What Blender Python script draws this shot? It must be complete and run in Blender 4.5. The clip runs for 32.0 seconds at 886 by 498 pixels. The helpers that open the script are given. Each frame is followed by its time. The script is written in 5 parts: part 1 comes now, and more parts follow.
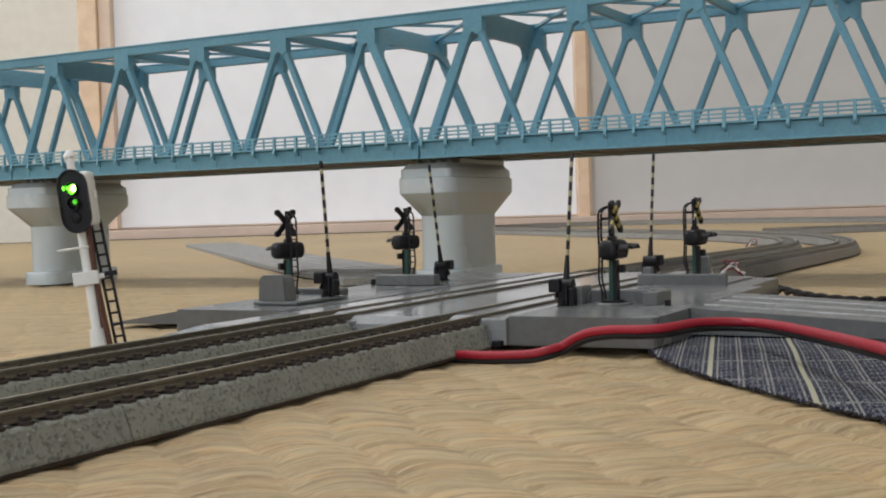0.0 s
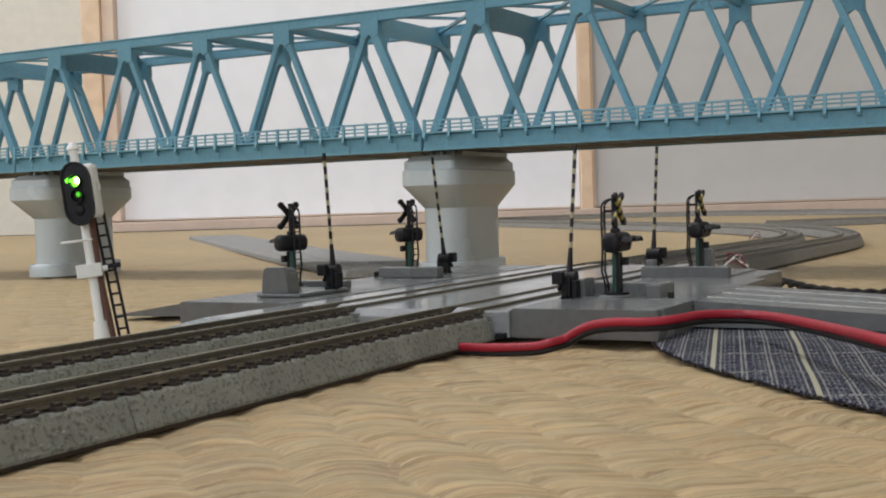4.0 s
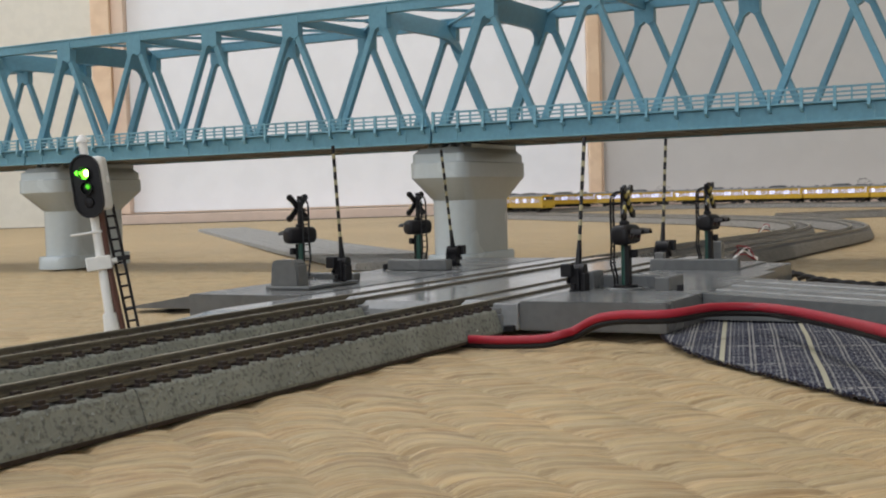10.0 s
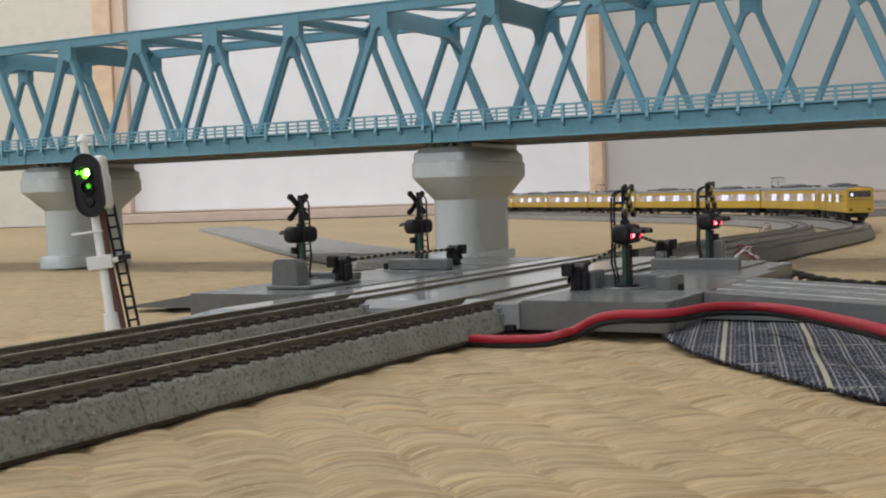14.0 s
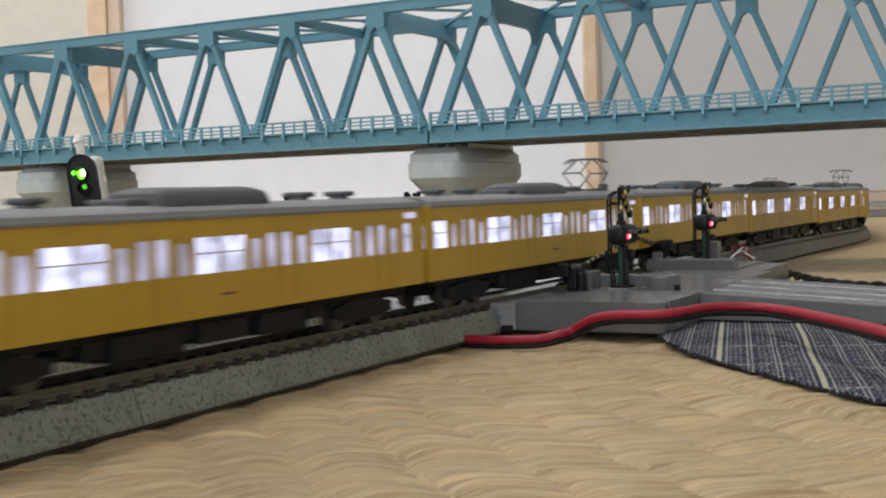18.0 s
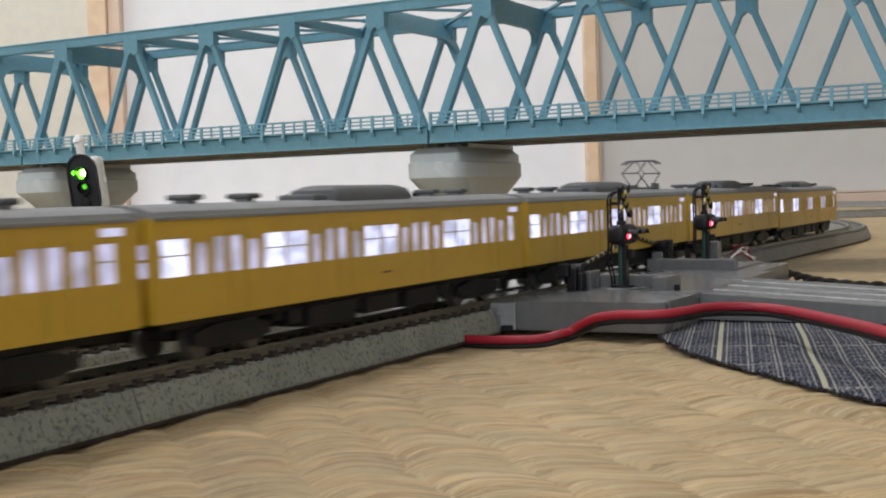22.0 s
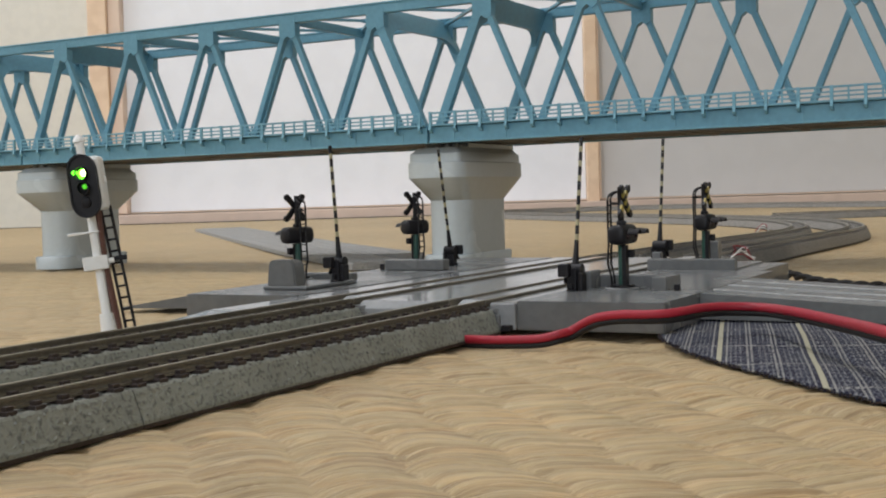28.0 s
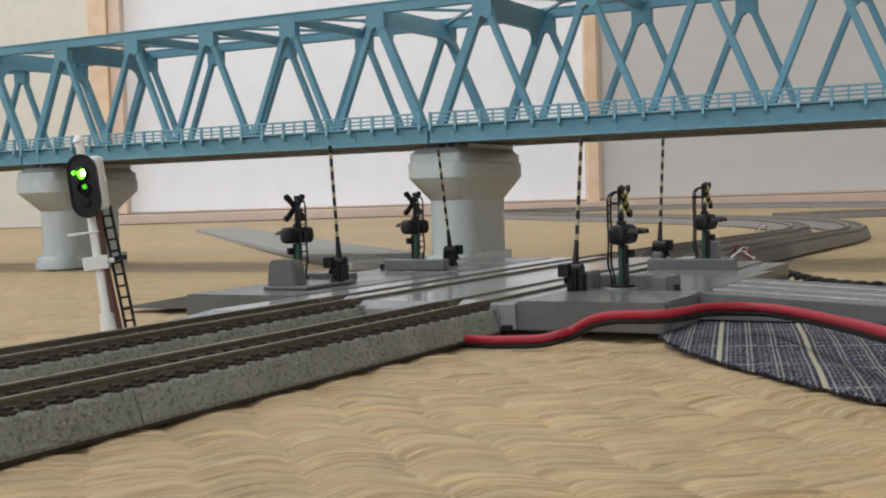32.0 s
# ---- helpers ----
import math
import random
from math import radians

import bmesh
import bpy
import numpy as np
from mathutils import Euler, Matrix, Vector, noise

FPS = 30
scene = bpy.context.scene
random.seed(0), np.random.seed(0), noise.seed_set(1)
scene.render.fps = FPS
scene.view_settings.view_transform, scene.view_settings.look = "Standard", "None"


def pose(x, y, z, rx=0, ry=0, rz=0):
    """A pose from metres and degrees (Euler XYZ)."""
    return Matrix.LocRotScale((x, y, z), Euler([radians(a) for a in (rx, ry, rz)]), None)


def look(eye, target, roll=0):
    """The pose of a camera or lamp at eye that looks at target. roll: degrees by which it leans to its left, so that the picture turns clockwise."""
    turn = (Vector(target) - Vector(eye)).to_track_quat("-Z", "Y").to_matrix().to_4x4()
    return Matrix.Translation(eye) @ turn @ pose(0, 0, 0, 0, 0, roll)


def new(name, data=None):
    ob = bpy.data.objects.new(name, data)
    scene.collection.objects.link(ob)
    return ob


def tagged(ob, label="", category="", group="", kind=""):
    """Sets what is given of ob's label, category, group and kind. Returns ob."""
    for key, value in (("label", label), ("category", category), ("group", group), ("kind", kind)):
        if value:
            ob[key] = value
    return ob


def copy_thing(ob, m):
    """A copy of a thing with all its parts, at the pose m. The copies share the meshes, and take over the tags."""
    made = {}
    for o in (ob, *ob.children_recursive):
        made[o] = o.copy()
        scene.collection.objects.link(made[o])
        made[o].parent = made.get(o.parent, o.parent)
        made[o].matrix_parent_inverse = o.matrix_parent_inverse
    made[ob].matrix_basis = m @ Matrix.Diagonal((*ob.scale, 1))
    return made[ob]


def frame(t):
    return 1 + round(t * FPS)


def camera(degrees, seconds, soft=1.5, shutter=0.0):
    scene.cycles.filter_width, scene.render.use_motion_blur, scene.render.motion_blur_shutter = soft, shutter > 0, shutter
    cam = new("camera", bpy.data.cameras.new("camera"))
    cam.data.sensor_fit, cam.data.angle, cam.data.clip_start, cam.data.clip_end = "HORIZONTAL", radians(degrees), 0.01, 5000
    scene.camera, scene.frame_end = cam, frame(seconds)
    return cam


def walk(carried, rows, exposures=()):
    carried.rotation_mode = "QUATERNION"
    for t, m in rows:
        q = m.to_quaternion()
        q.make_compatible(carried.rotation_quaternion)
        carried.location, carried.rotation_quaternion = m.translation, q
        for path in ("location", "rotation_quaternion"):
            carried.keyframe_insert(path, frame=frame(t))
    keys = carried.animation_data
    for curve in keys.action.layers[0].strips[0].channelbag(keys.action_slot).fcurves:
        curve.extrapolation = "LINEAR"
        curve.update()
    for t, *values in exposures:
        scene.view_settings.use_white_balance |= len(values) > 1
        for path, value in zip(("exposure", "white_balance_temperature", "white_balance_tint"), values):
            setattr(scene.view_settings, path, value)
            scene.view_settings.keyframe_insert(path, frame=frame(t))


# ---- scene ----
# ---------------------------------------------------------------- camera
cam = camera(39.26, 32.0, 2.0, 0.4)
EYE = (0.0, 0.0, 0.033)
ROLL = -1.7233


def aim(dx, dy):
    """The camera's pose when the picture lies dx, dy (in 1/2198 rad) off its resting place."""
    az, el = -dx / 2198.2, radians(-2.4822) + dy / 2198.2
    return look(EYE, (math.sin(az) * math.cos(el), math.cos(az) * math.cos(el), EYE[2] + math.sin(el)), ROLL)


SWAY = ((0.0, -17, 26.5), (0.5, -16.5, 24.5), (1.0, -16, 22), (1.5, -15.5, 20.5), (2.0, -15, 19), (2.5, -14, 17.5),
        (3.0, -13.5, 16), (3.5, -12.5, 14.5), (4.5, -9.3, 12), (5.5, -5.7, 9.5), (6.0, -3.6, 8), (6.5, -0.3, 5),
        (7.0, 1.6, 3), (7.5, 2.6, 2), (8.0, 3, 1.6), (8.5, 4.7, 0.3), (9.0, 5, 0.4), (11.5, 5.2, 0.2), (12.0, 5.8, -0.3),
        (14.5, 6.4, -0.8), (15.5, 3.2, -0.4), (16.5, 0.2, 0.2), (17.0, 0, 0.1), (32.0, 0, 0))
walk(cam, [(t, aim(dx, dy)) for t, dx, dy in SWAY], [(0.0, -0.02), (9.0, -0.03), (17.0, 0.0), (18.0, 0.05), (20.0, 0.10), (24.0, 0.11), (25.0, 0.05), (28.0, 0.02), (32.0, 0.02)])

# ---------------------------------------------------------------- world and light
world = bpy.data.worlds.new("daylight")
scene.world = world
world.use_nodes = True
sky = world.node_tree.nodes.new("ShaderNodeTexSky")
sky.sky_type, sky.sun_disc = "NISHITA", False
sky.sun_elevation, sky.sun_rotation = radians(38), radians(-100)
world.node_tree.links.new(sky.outputs[0], world.node_tree.nodes["Background"].inputs[0])
world.node_tree.nodes["Background"].inputs[1].default_value = 0.1


def area_lamp(name, eye, target, sx, sy, power, colour):
    data = bpy.data.lights.new(name, "AREA")
    data.shape, data.size, data.size_y, data.energy, data.color = "RECTANGLE", sx, sy, power, colour
    ob = new(name, data)
    ob.matrix_world = look(eye, target)
    return ob


# window daylight from the side wall, and an added fill lamp behind the camera
area_lamp("window_light", (-2.28, 0.85, 1.55), (0, 1.1, 0.75), 2.3, 1.15, 30, (0.845, 0.918, 1.0))
area_lamp("door_light", (-0.6, -3.15, 1.2), (-0.2, 0, 0.5), 2.6, 1.7, 43, (0.88, 0.93, 1.0))
# the room's own round lamp on the ceiling
area_lamp("ceiling_light", (-0.45, 0.75, 2.33), (-0.45, 0.75, 0), 0.55, 0.55, 27.5, (0.93, 0.940, 1.0))


# ---------------------------------------------------------------- materials
def material(name, colour, rough=0.5, metal=0.0, scale=300.0, vary=0.12, bump=0.0, second=None, amount=0.5, spec=0.5):
    """A surface with variation at two scales: a broad stain and a fine grain; second: a colour that the grain mixes in."""
    m = bpy.data.materials.new(name)
    m.use_nodes = True
    nt = m.node_tree
    b = nt.nodes["Principled BSDF"]
    b.inputs["Roughness"].default_value, b.inputs["Metallic"].default_value = rough, metal
    b.inputs["Specular IOR Level"].default_value = spec
    tc = nt.nodes.new("ShaderNodeTexCoord")
    fine, broad = nt.nodes.new("ShaderNodeTexNoise"), nt.nodes.new("ShaderNodeTexNoise")
    fine.inputs["Scale"].default_value, fine.inputs["Detail"].default_value = scale * 4, 3
    broad.inputs["Scale"].default_value, broad.inputs["Detail"].default_value = scale * 0.35, 2
    for tex in (fine, broad):
        nt.links.new(tc.outputs["Object"], tex.inputs["Vector"])
    ramp = nt.nodes.new("ShaderNodeMapRange")
    ramp.inputs[1].default_value, ramp.inputs[2].default_value = 0.3, 0.7
    ramp.inputs[3].default_value, ramp.inputs[4].default_value = 1 - vary, 1 + vary
    nt.links.new(broad.outputs[0], ramp.inputs[0])
    mix = nt.nodes.new("ShaderNodeMix")
    mix.data_type = "RGBA"
    mix.inputs["A"].default_value = (*colour, 1)
    mix.inputs["B"].default_value = (*(second or [c * (1 - vary) for c in colour]), 1)
    cut = nt.nodes.new("ShaderNodeMapRange")
    cut.inputs[1].default_value, cut.inputs[2].default_value = 1 - amount - 0.08, 1 - amount + 0.08
    nt.links.new(fine.outputs[0], cut.inputs[0])
    nt.links.new(cut.outputs[0], mix.inputs["Factor"])
    hsv = nt.nodes.new("ShaderNodeHueSaturation")
    nt.links.new(mix.outputs["Result"], hsv.inputs["Color"])
    nt.links.new(ramp.outputs[0], hsv.inputs["Value"])
    nt.links.new(hsv.outputs[0], b.inputs["Base Color"])
    rr = nt.nodes.new("ShaderNodeMapRange")
    rr.inputs[1].default_value, rr.inputs[2].default_value = 0.3, 0.7
    rr.inputs[3].default_value, rr.inputs[4].default_value = rough * 0.85, min(1, rough * 1.2)
    nt.links.new(broad.outputs[0], rr.inputs[0])
    nt.links.new(rr.outputs[0], b.inputs["Roughness"])
    if bump:
        bn = nt.nodes.new("ShaderNodeBump")
        bn.inputs["Strength"].default_value, bn.inputs["Distance"].default_value = 1.0, bump
        nt.links.new(fine.outputs[0], bn.inputs["Height"])
        nt.links.new(bn.outputs[0], b.inputs["Normal"])
    return m


def glowing(name, colour, strength, base=(0.02, 0.02, 0.02), rough=0.25, vary=0.0):
    m = bpy.data.materials.new(name)
    m.use_nodes = True
    b = m.node_tree.nodes["Principled BSDF"]
    b.inputs["Base Color"].default_value = (*base, 1)
    b.inputs["Roughness"].default_value = rough
    b.inputs["Emission Color"].default_value = (*colour, 1)
    b.inputs["Emission Strength"].default_value = strength
    if vary:
        nt = m.node_tree
        tc, nz, mr = (nt.nodes.new(k) for k in ("ShaderNodeTexCoord", "ShaderNodeTexNoise", "ShaderNodeMapRange"))
        nz.inputs["Scale"].default_value, nz.inputs["Detail"].default_value = vary, 2
        mr.inputs[1].default_value, mr.inputs[2].default_value = 0.35, 0.65
        mr.inputs[3].default_value, mr.inputs[4].default_value = strength * 0.45, strength * 1.5
        nt.links.new(tc.outputs["Object"], nz.inputs["Vector"])
        nt.links.new(nz.outputs[0], mr.inputs[0])
        nt.links.new(mr.outputs[0], b.inputs["Emission Strength"])
    return m


BLUE = material("blue_plastic", (0.130, 0.312, 0.412), 0.40, 0, 120, 0.07, 0.00002)
# paler blue for flanges, walkways, ribs and railings
BLUE_EDGE = material("paler_blue_plastic", (0.160, 0.355, 0.450), 0.45, 0, 150, 0.12)
UNDER = material("grey_brown_underside", (0.25, 0.235, 0.215), 0.7, 0, 200, 0.2, 0.00003)
PIER = material("pale_grey_plastic", (0.53, 0.585, 0.605), 0.24, 0, 90, 0.02)
DECK = material("grey_crossing_plastic", (0.145, 0.148, 0.148), 0.25, 0, 100, 0.08, 0.000012, None, 0.5, 0.32)
DECK_LIGHT = material("pale_grey_panel", (0.27, 0.278, 0.285), 0.14, 0, 110, 0.08, 0.00001)
LANE = material("pale_lane_paint", (0.40, 0.405, 0.40), 0.4, 0, 260, 0.25)
DECK_DARK = material("dark_grey_plastic", (0.17, 0.172, 0.17), 0.4, 0, 100, 0.08, 0.000012)
BALLAST = material("speckled_ballast", (0.222, 0.233, 0.203), 0.9, 0, 300, 0.16, 0.0003, (0.118, 0.122, 0.109), 0.42)
ROADBED = material("grey_road_strip", (0.30, 0.295, 0.28), 0.8, 0, 320, 0.14, 0.0002, (0.12, 0.115, 0.11), 0.42)
GRAIN = material("ballast_grains", (0.27, 0.28, 0.245), 0.9, 0, 400, 0.1)
gn = GRAIN.node_tree
geo, tint = gn.nodes.new("ShaderNodeNewGeometry"), gn.nodes.new("ShaderNodeValToRGB")
tint.color_ramp.interpolation = "CONSTANT"
tint.color_ramp.elements[0].color = (0.225, 0.233, 0.208, 1)
tint.color_ramp.elements[1].position, tint.color_ramp.elements[1].color = 0.84, (0.075, 0.076, 0.068, 1)
for place, shade in ((0.35, (0.20, 0.206, 0.185, 1)), (0.66, (0.265, 0.272, 0.243, 1))):
    tint.color_ramp.elements.new(place).color = shade
gn.links.new(geo.outputs["Random Per Island"], tint.inputs[0])
gn.links.new(tint.outputs[0], gn.nodes["Principled BSDF"].inputs["Base Color"])
# paler, greyer colours for the track beyond the crossing
FAR_BALLAST = material("far_grey_brown_ballast", (0.245, 0.232, 0.212), 0.85, 0, 520, 0.14, 0.0002, (0.12, 0.11, 0.10), 0.42)
FAR_SLEEPER = material("far_pale_sleeper", (0.19, 0.178, 0.158), 0.7, 0, 300, 0.2)
FAR_RAIL = material("far_pale_rail", (0.33, 0.31, 0.275), 0.6, 0, 260, 0.18)
SLEEPER = material("dark_brown_sleeper", (0.040, 0.027, 0.022), 0.7, 0, 300, 0.2)
RAIL = material("brown_rail", (0.125, 0.108, 0.078), 0.6, 0.0, 260, 0.18)
RAIL_TOP = material("rail_head", (0.20, 0.175, 0.13), 0.42, 0.4, 260, 0.15)
BLACK = material("black_plastic", (0.009, 0.008, 0.010), 0.5, 0, 200, 0.15, 0, None, 0.5, 0.3)
GREEN = material("dark_green_post", (0.014, 0.068, 0.050), 0.4, 0, 200, 0.12)
YELLOW_MARK = material("dull_yellow_paint", (0.42, 0.33, 0.07), 0.5, 0, 300, 0.15)
CREAM_MARK = material("cream_paint", (0.36, 0.32, 0.19), 0.5, 0, 300, 0.12)
WHITE = material("white_plastic", (0.82, 0.82, 0.80), 0.4, 0, 150, 0.04)
BROWN_PIPE = material("brown_cable", (0.13, 0.055, 0.04), 0.5, 0, 200, 0.12)
RED_WIRE = material("red_wire_insulation", (0.31, 0.007, 0.022), 0.52, 0, 160, 0.08)
BLACK_WIRE = material("black_wire_insulation", (0.010, 0.008, 0.0075), 0.6, 0, 160, 0.15, 0, None, 0.5, 0.3)
THREAD = material("indigo_thread", (0.030, 0.026, 0.036), 0.9, 0, 500, 0.3, 0, (0.075, 0.045, 0.030), 0.4)
CREAM_BOX = material("cream_plastic", (0.62, 0.58, 0.46), 0.5, 0, 150, 0.06)
YELLOW = material("yellow_car_body", (0.50, 0.315, 0.027), 0.36, 0, 60, 0.05)
DOOR_LINE = material("dim_yellow_joint", (0.30, 0.19, 0.02), 0.5, 0, 60, 0.05)
ROOF = material("grey_car_roof", (0.20, 0.205, 0.21), 0.55, 0, 130, 0.08)
ROOF_DARK = material("dark_roof_gear", (0.085, 0.09, 0.095), 0.55, 0, 150, 0.12)
UNDERCAR = material("black_underframe", (0.010, 0.010, 0.010), 0.6, 0, 200, 0.2, 0, None, 0.5, 0.25)
STEEL = material("wheel_steel", (0.10, 0.095, 0.09), 0.4, 0.6, 200, 0.1)
PANTO = material("dark_steel_rod", (0.12, 0.12, 0.125), 0.4, 0.5, 200, 0.1)
TIMBER = material("planed_pine", (0.76, 0.57, 0.40), 0.5, 0, 9, 0.06, 0.0, (0.70, 0.51, 0.35), 0.5)
TIMBER_PALE = material("pale_pine", (0.74, 0.58, 0.46), 0.5, 0, 9, 0.05)
SILL = material("worn_pine_sill", (0.68, 0.52, 0.42), 0.5, 0, 9, 0.06)
PLASTER = material("cream_plaster", (0.69, 0.66, 0.58), 0.9, 0, 14, 0.04, 0.0004)
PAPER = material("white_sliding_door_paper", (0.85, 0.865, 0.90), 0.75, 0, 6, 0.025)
# the same white paper, darkened where light from the left falls off
PAPER_SHADED = material("shaded_sliding_door_paper", (0.58, 0.572, 0.562), 0.75, 0, 6, 0.025)
# dark colour that stands in for the shadow under the sill
SILL_SHADOW = material("dark_sill_shadow", (0.07, 0.062, 0.05), 0.85, 0, 120, 0.15)
CEILING = material("pale_ceiling_board", (0.80, 0.79, 0.77), 0.8, 0, 8, 0.05)
LIT_BRIGHT = glowing("lit_window", (0.62, 0.66, 1.0), 1.02, (0.45, 0.46, 0.55), 0.25, 240)
LIT_DIM = glowing("dim_lit_window", (0.66, 0.67, 1.0), 0.46, (0.36, 0.35, 0.38), 0.25, 150)
DARK_GLASS = material("dark_window_glass", (0.055, 0.05, 0.052), 0.12, 0, 80, 0.1)
SIGN_LIT = glowing("lit_roll_sign", (1.0, 0.36, 0.06), 0.5, (0.4, 0.15, 0.03))
CAB_LIT = glowing("lit_cab_lamp", (0.75, 0.78, 1.0), 1.3, (0.4, 0.4, 0.45))
RED_LIT = glowing("lit_red_lamp", (1.0, 0.02, 0.05), 5.0, (0.3, 0.01, 0.02))
RED_CORE = glowing("lit_red_core", (1.0, 0.25, 0.32), 5.0, (0.3, 0.01, 0.02))
RED_DARK = material("dark_red_lens", (0.03, 0.006, 0.008), 0.25, 0, 200, 0.1)
GREEN_LIT = glowing("lit_green_lamp", (0.14, 1.0, 0.03), 3.4, (0.05, 0.3, 0.02))
GREEN_CORE = glowing("lit_green_core", (0.62, 1.0, 0.25), 9.0, (0.05, 0.3, 0.02))
GREEN_DIM = glowing("green_lamp_reflection", (0.12, 0.85, 0.03), 0.75, (0.03, 0.2, 0.02))


def tatami_material():
    m = bpy.data.materials.new("woven_rush")
    m.use_nodes = True
    nt = m.node_tree
    b = nt.nodes["Principled BSDF"]
    b.inputs["Roughness"].default_value = 0.58
    b.inputs["Specular IOR Level"].default_value = 0.4
    b.inputs["Sheen Weight"].default_value, b.inputs["Sheen Roughness"].default_value = 0.24, 0.35
    b.inputs["Sheen Tint"].default_value = (1.0, 0.86, 0.62, 1)
    tc = nt.nodes.new("ShaderNodeTexCoord")
    mp = nt.nodes.new("ShaderNodeMapping")
    mp.inputs["Scale"].default_value = (14, 620, 1)
    mp.inputs["Rotation"].default_value = (0, 0, radians(-3))
    nt.links.new(tc.outputs["Object"], mp.inputs["Vector"])
    strand, stain, tone = (nt.nodes.new("ShaderNodeTexNoise") for _ in range(3))
    strand.inputs["Scale"].default_value, strand.inputs["Detail"].default_value = 1.0, 4
    stain.inputs["Scale"].default_value, stain.inputs["Detail"].default_value = 5.0, 3
    tone.inputs["Scale"].default_value, tone.inputs["Detail"].default_value = 70, 3
    nt.links.new(mp.outputs[0], strand.inputs["Vector"])
    nt.links.new(tc.outputs["Object"], stain.inputs["Vector"])
    tone_map = nt.nodes.new("ShaderNodeMapping")
    tone_map.inputs["Scale"].default_value = (0.9, 3.4, 1)
    nt.links.new(tc.outputs["Object"], tone_map.inputs["Vector"])
    nt.links.new(tone_map.outputs[0], tone.inputs["Vector"])
    hair_map, hair = nt.nodes.new("ShaderNodeMapping"), nt.nodes.new("ShaderNodeTexNoise")
    hair_map.inputs["Scale"].default_value = (40, 2100, 1)
    hair_map.inputs["Rotation"].default_value = (0, 0, radians(-3))
    hair.inputs["Scale"].default_value, hair.inputs["Detail"].default_value = 1.0, 2
    nt.links.new(tc.outputs["Object"], hair_map.inputs["Vector"])
    nt.links.new(hair_map.outputs[0], hair.inputs["Vector"])
    coarse = nt.nodes.new("ShaderNodeMix")
    coarse.inputs["Factor"].default_value = 0.45
    nt.links.new(strand.outputs[0], coarse.inputs["A"])
    nt.links.new(hair.outputs[0], coarse.inputs["B"])
    # close by, the strands follow the weave of the sheet
    at, flat, woven = nt.nodes.new("ShaderNodeAttribute"), nt.nodes.new("ShaderNodeVectorMath"), nt.nodes.new("ShaderNodeSeparateXYZ")
    at.attribute_name = "weave"
    flat.operation = "MULTIPLY"
    flat.inputs[1].default_value = (1, 1, 0)
    nt.links.new(at.outputs["Vector"], flat.inputs[0])
    nt.links.new(at.outputs["Vector"], woven.inputs[0])
    rush, fibre, fine = nt.nodes.new("ShaderNodeTexNoise"), nt.nodes.new("ShaderNodeTexNoise"), nt.nodes.new("ShaderNodeMix")
    rush.inputs["Scale"].default_value, rush.inputs["Detail"].default_value = 0.75, 2
    fibre.inputs["Scale"].default_value, fibre.inputs["Detail"].default_value = 2.6, 2
    fine.inputs["Factor"].default_value = 0.38
    for n, side in ((rush, "A"), (fibre, "B")):
        nt.links.new(flat.outputs[0], n.inputs["Vector"])
        nt.links.new(n.outputs[0], fine.inputs[side])
    both = nt.nodes.new("ShaderNodeMix")
    nt.links.new(woven.outputs[2], both.inputs["Factor"])
    nt.links.new(coarse.outputs["Result"], both.inputs["A"])
    nt.links.new(fine.outputs["Result"], both.inputs["B"])
    ramp = nt.nodes.new("ShaderNodeValToRGB")
    e = ramp.color_ramp.elements
    e[0].position, e[0].color = 0.35, (0.255, 0.172, 0.085, 1)
    e[1].position, e[1].color = 0.64, (0.515, 0.398, 0.218, 1)
    mid = ramp.color_ramp.elements.new(0.5)
    mid.color = (0.395, 0.291, 0.152, 1)
    nt.links.new(both.outputs["Result"], ramp.inputs[0])
    hsv = nt.nodes.new("ShaderNodeHueSaturation")
    nt.links.new(ramp.outputs[0], hsv.inputs["Color"])
    add = nt.nodes.new("ShaderNodeMath")
    add.operation = "ADD"
    nt.links.new(stain.outputs[0], add.inputs[0])
    nt.links.new(tone.outputs[0], add.inputs[1])
    mr = nt.nodes.new("ShaderNodeMapRange")
    mr.inputs[1].default_value, mr.inputs[2].default_value = 0.7, 1.3
    mr.inputs[3].default_value, mr.inputs[4].default_value = 0.785, 1.08
    nt.links.new(add.outputs[0], mr.inputs[0])
    nt.links.new(mr.outputs[0], hsv.inputs["Value"])
    blush, warm = nt.nodes.new("ShaderNodeMix"), nt.nodes.new("ShaderNodeMapRange")
    blush.data_type, blush.blend_type = "RGBA", "MULTIPLY"
    blush.inputs["B"].default_value = (1.03, 0.945, 0.88, 1)
    warm.inputs[1].default_value, warm.inputs[2].default_value = 0.42, 0.66
    nt.links.new(tone.outputs[0], warm.inputs[0])
    nt.links.new(warm.outputs[0], blush.inputs["Factor"])
    nt.links.new(hsv.outputs[0], blush.inputs["A"])
    nt.links.new(blush.outputs["Result"], b.inputs["Base Color"])
    bn = nt.nodes.new("ShaderNodeBump")
    bn.inputs["Strength"].default_value, bn.inputs["Distance"].default_value = 1.0, 0.0006
    nt.links.new(both.outputs["Result"], bn.inputs["Height"])
    nt.links.new(bn.outputs[0], b.inputs["Normal"])
    return m


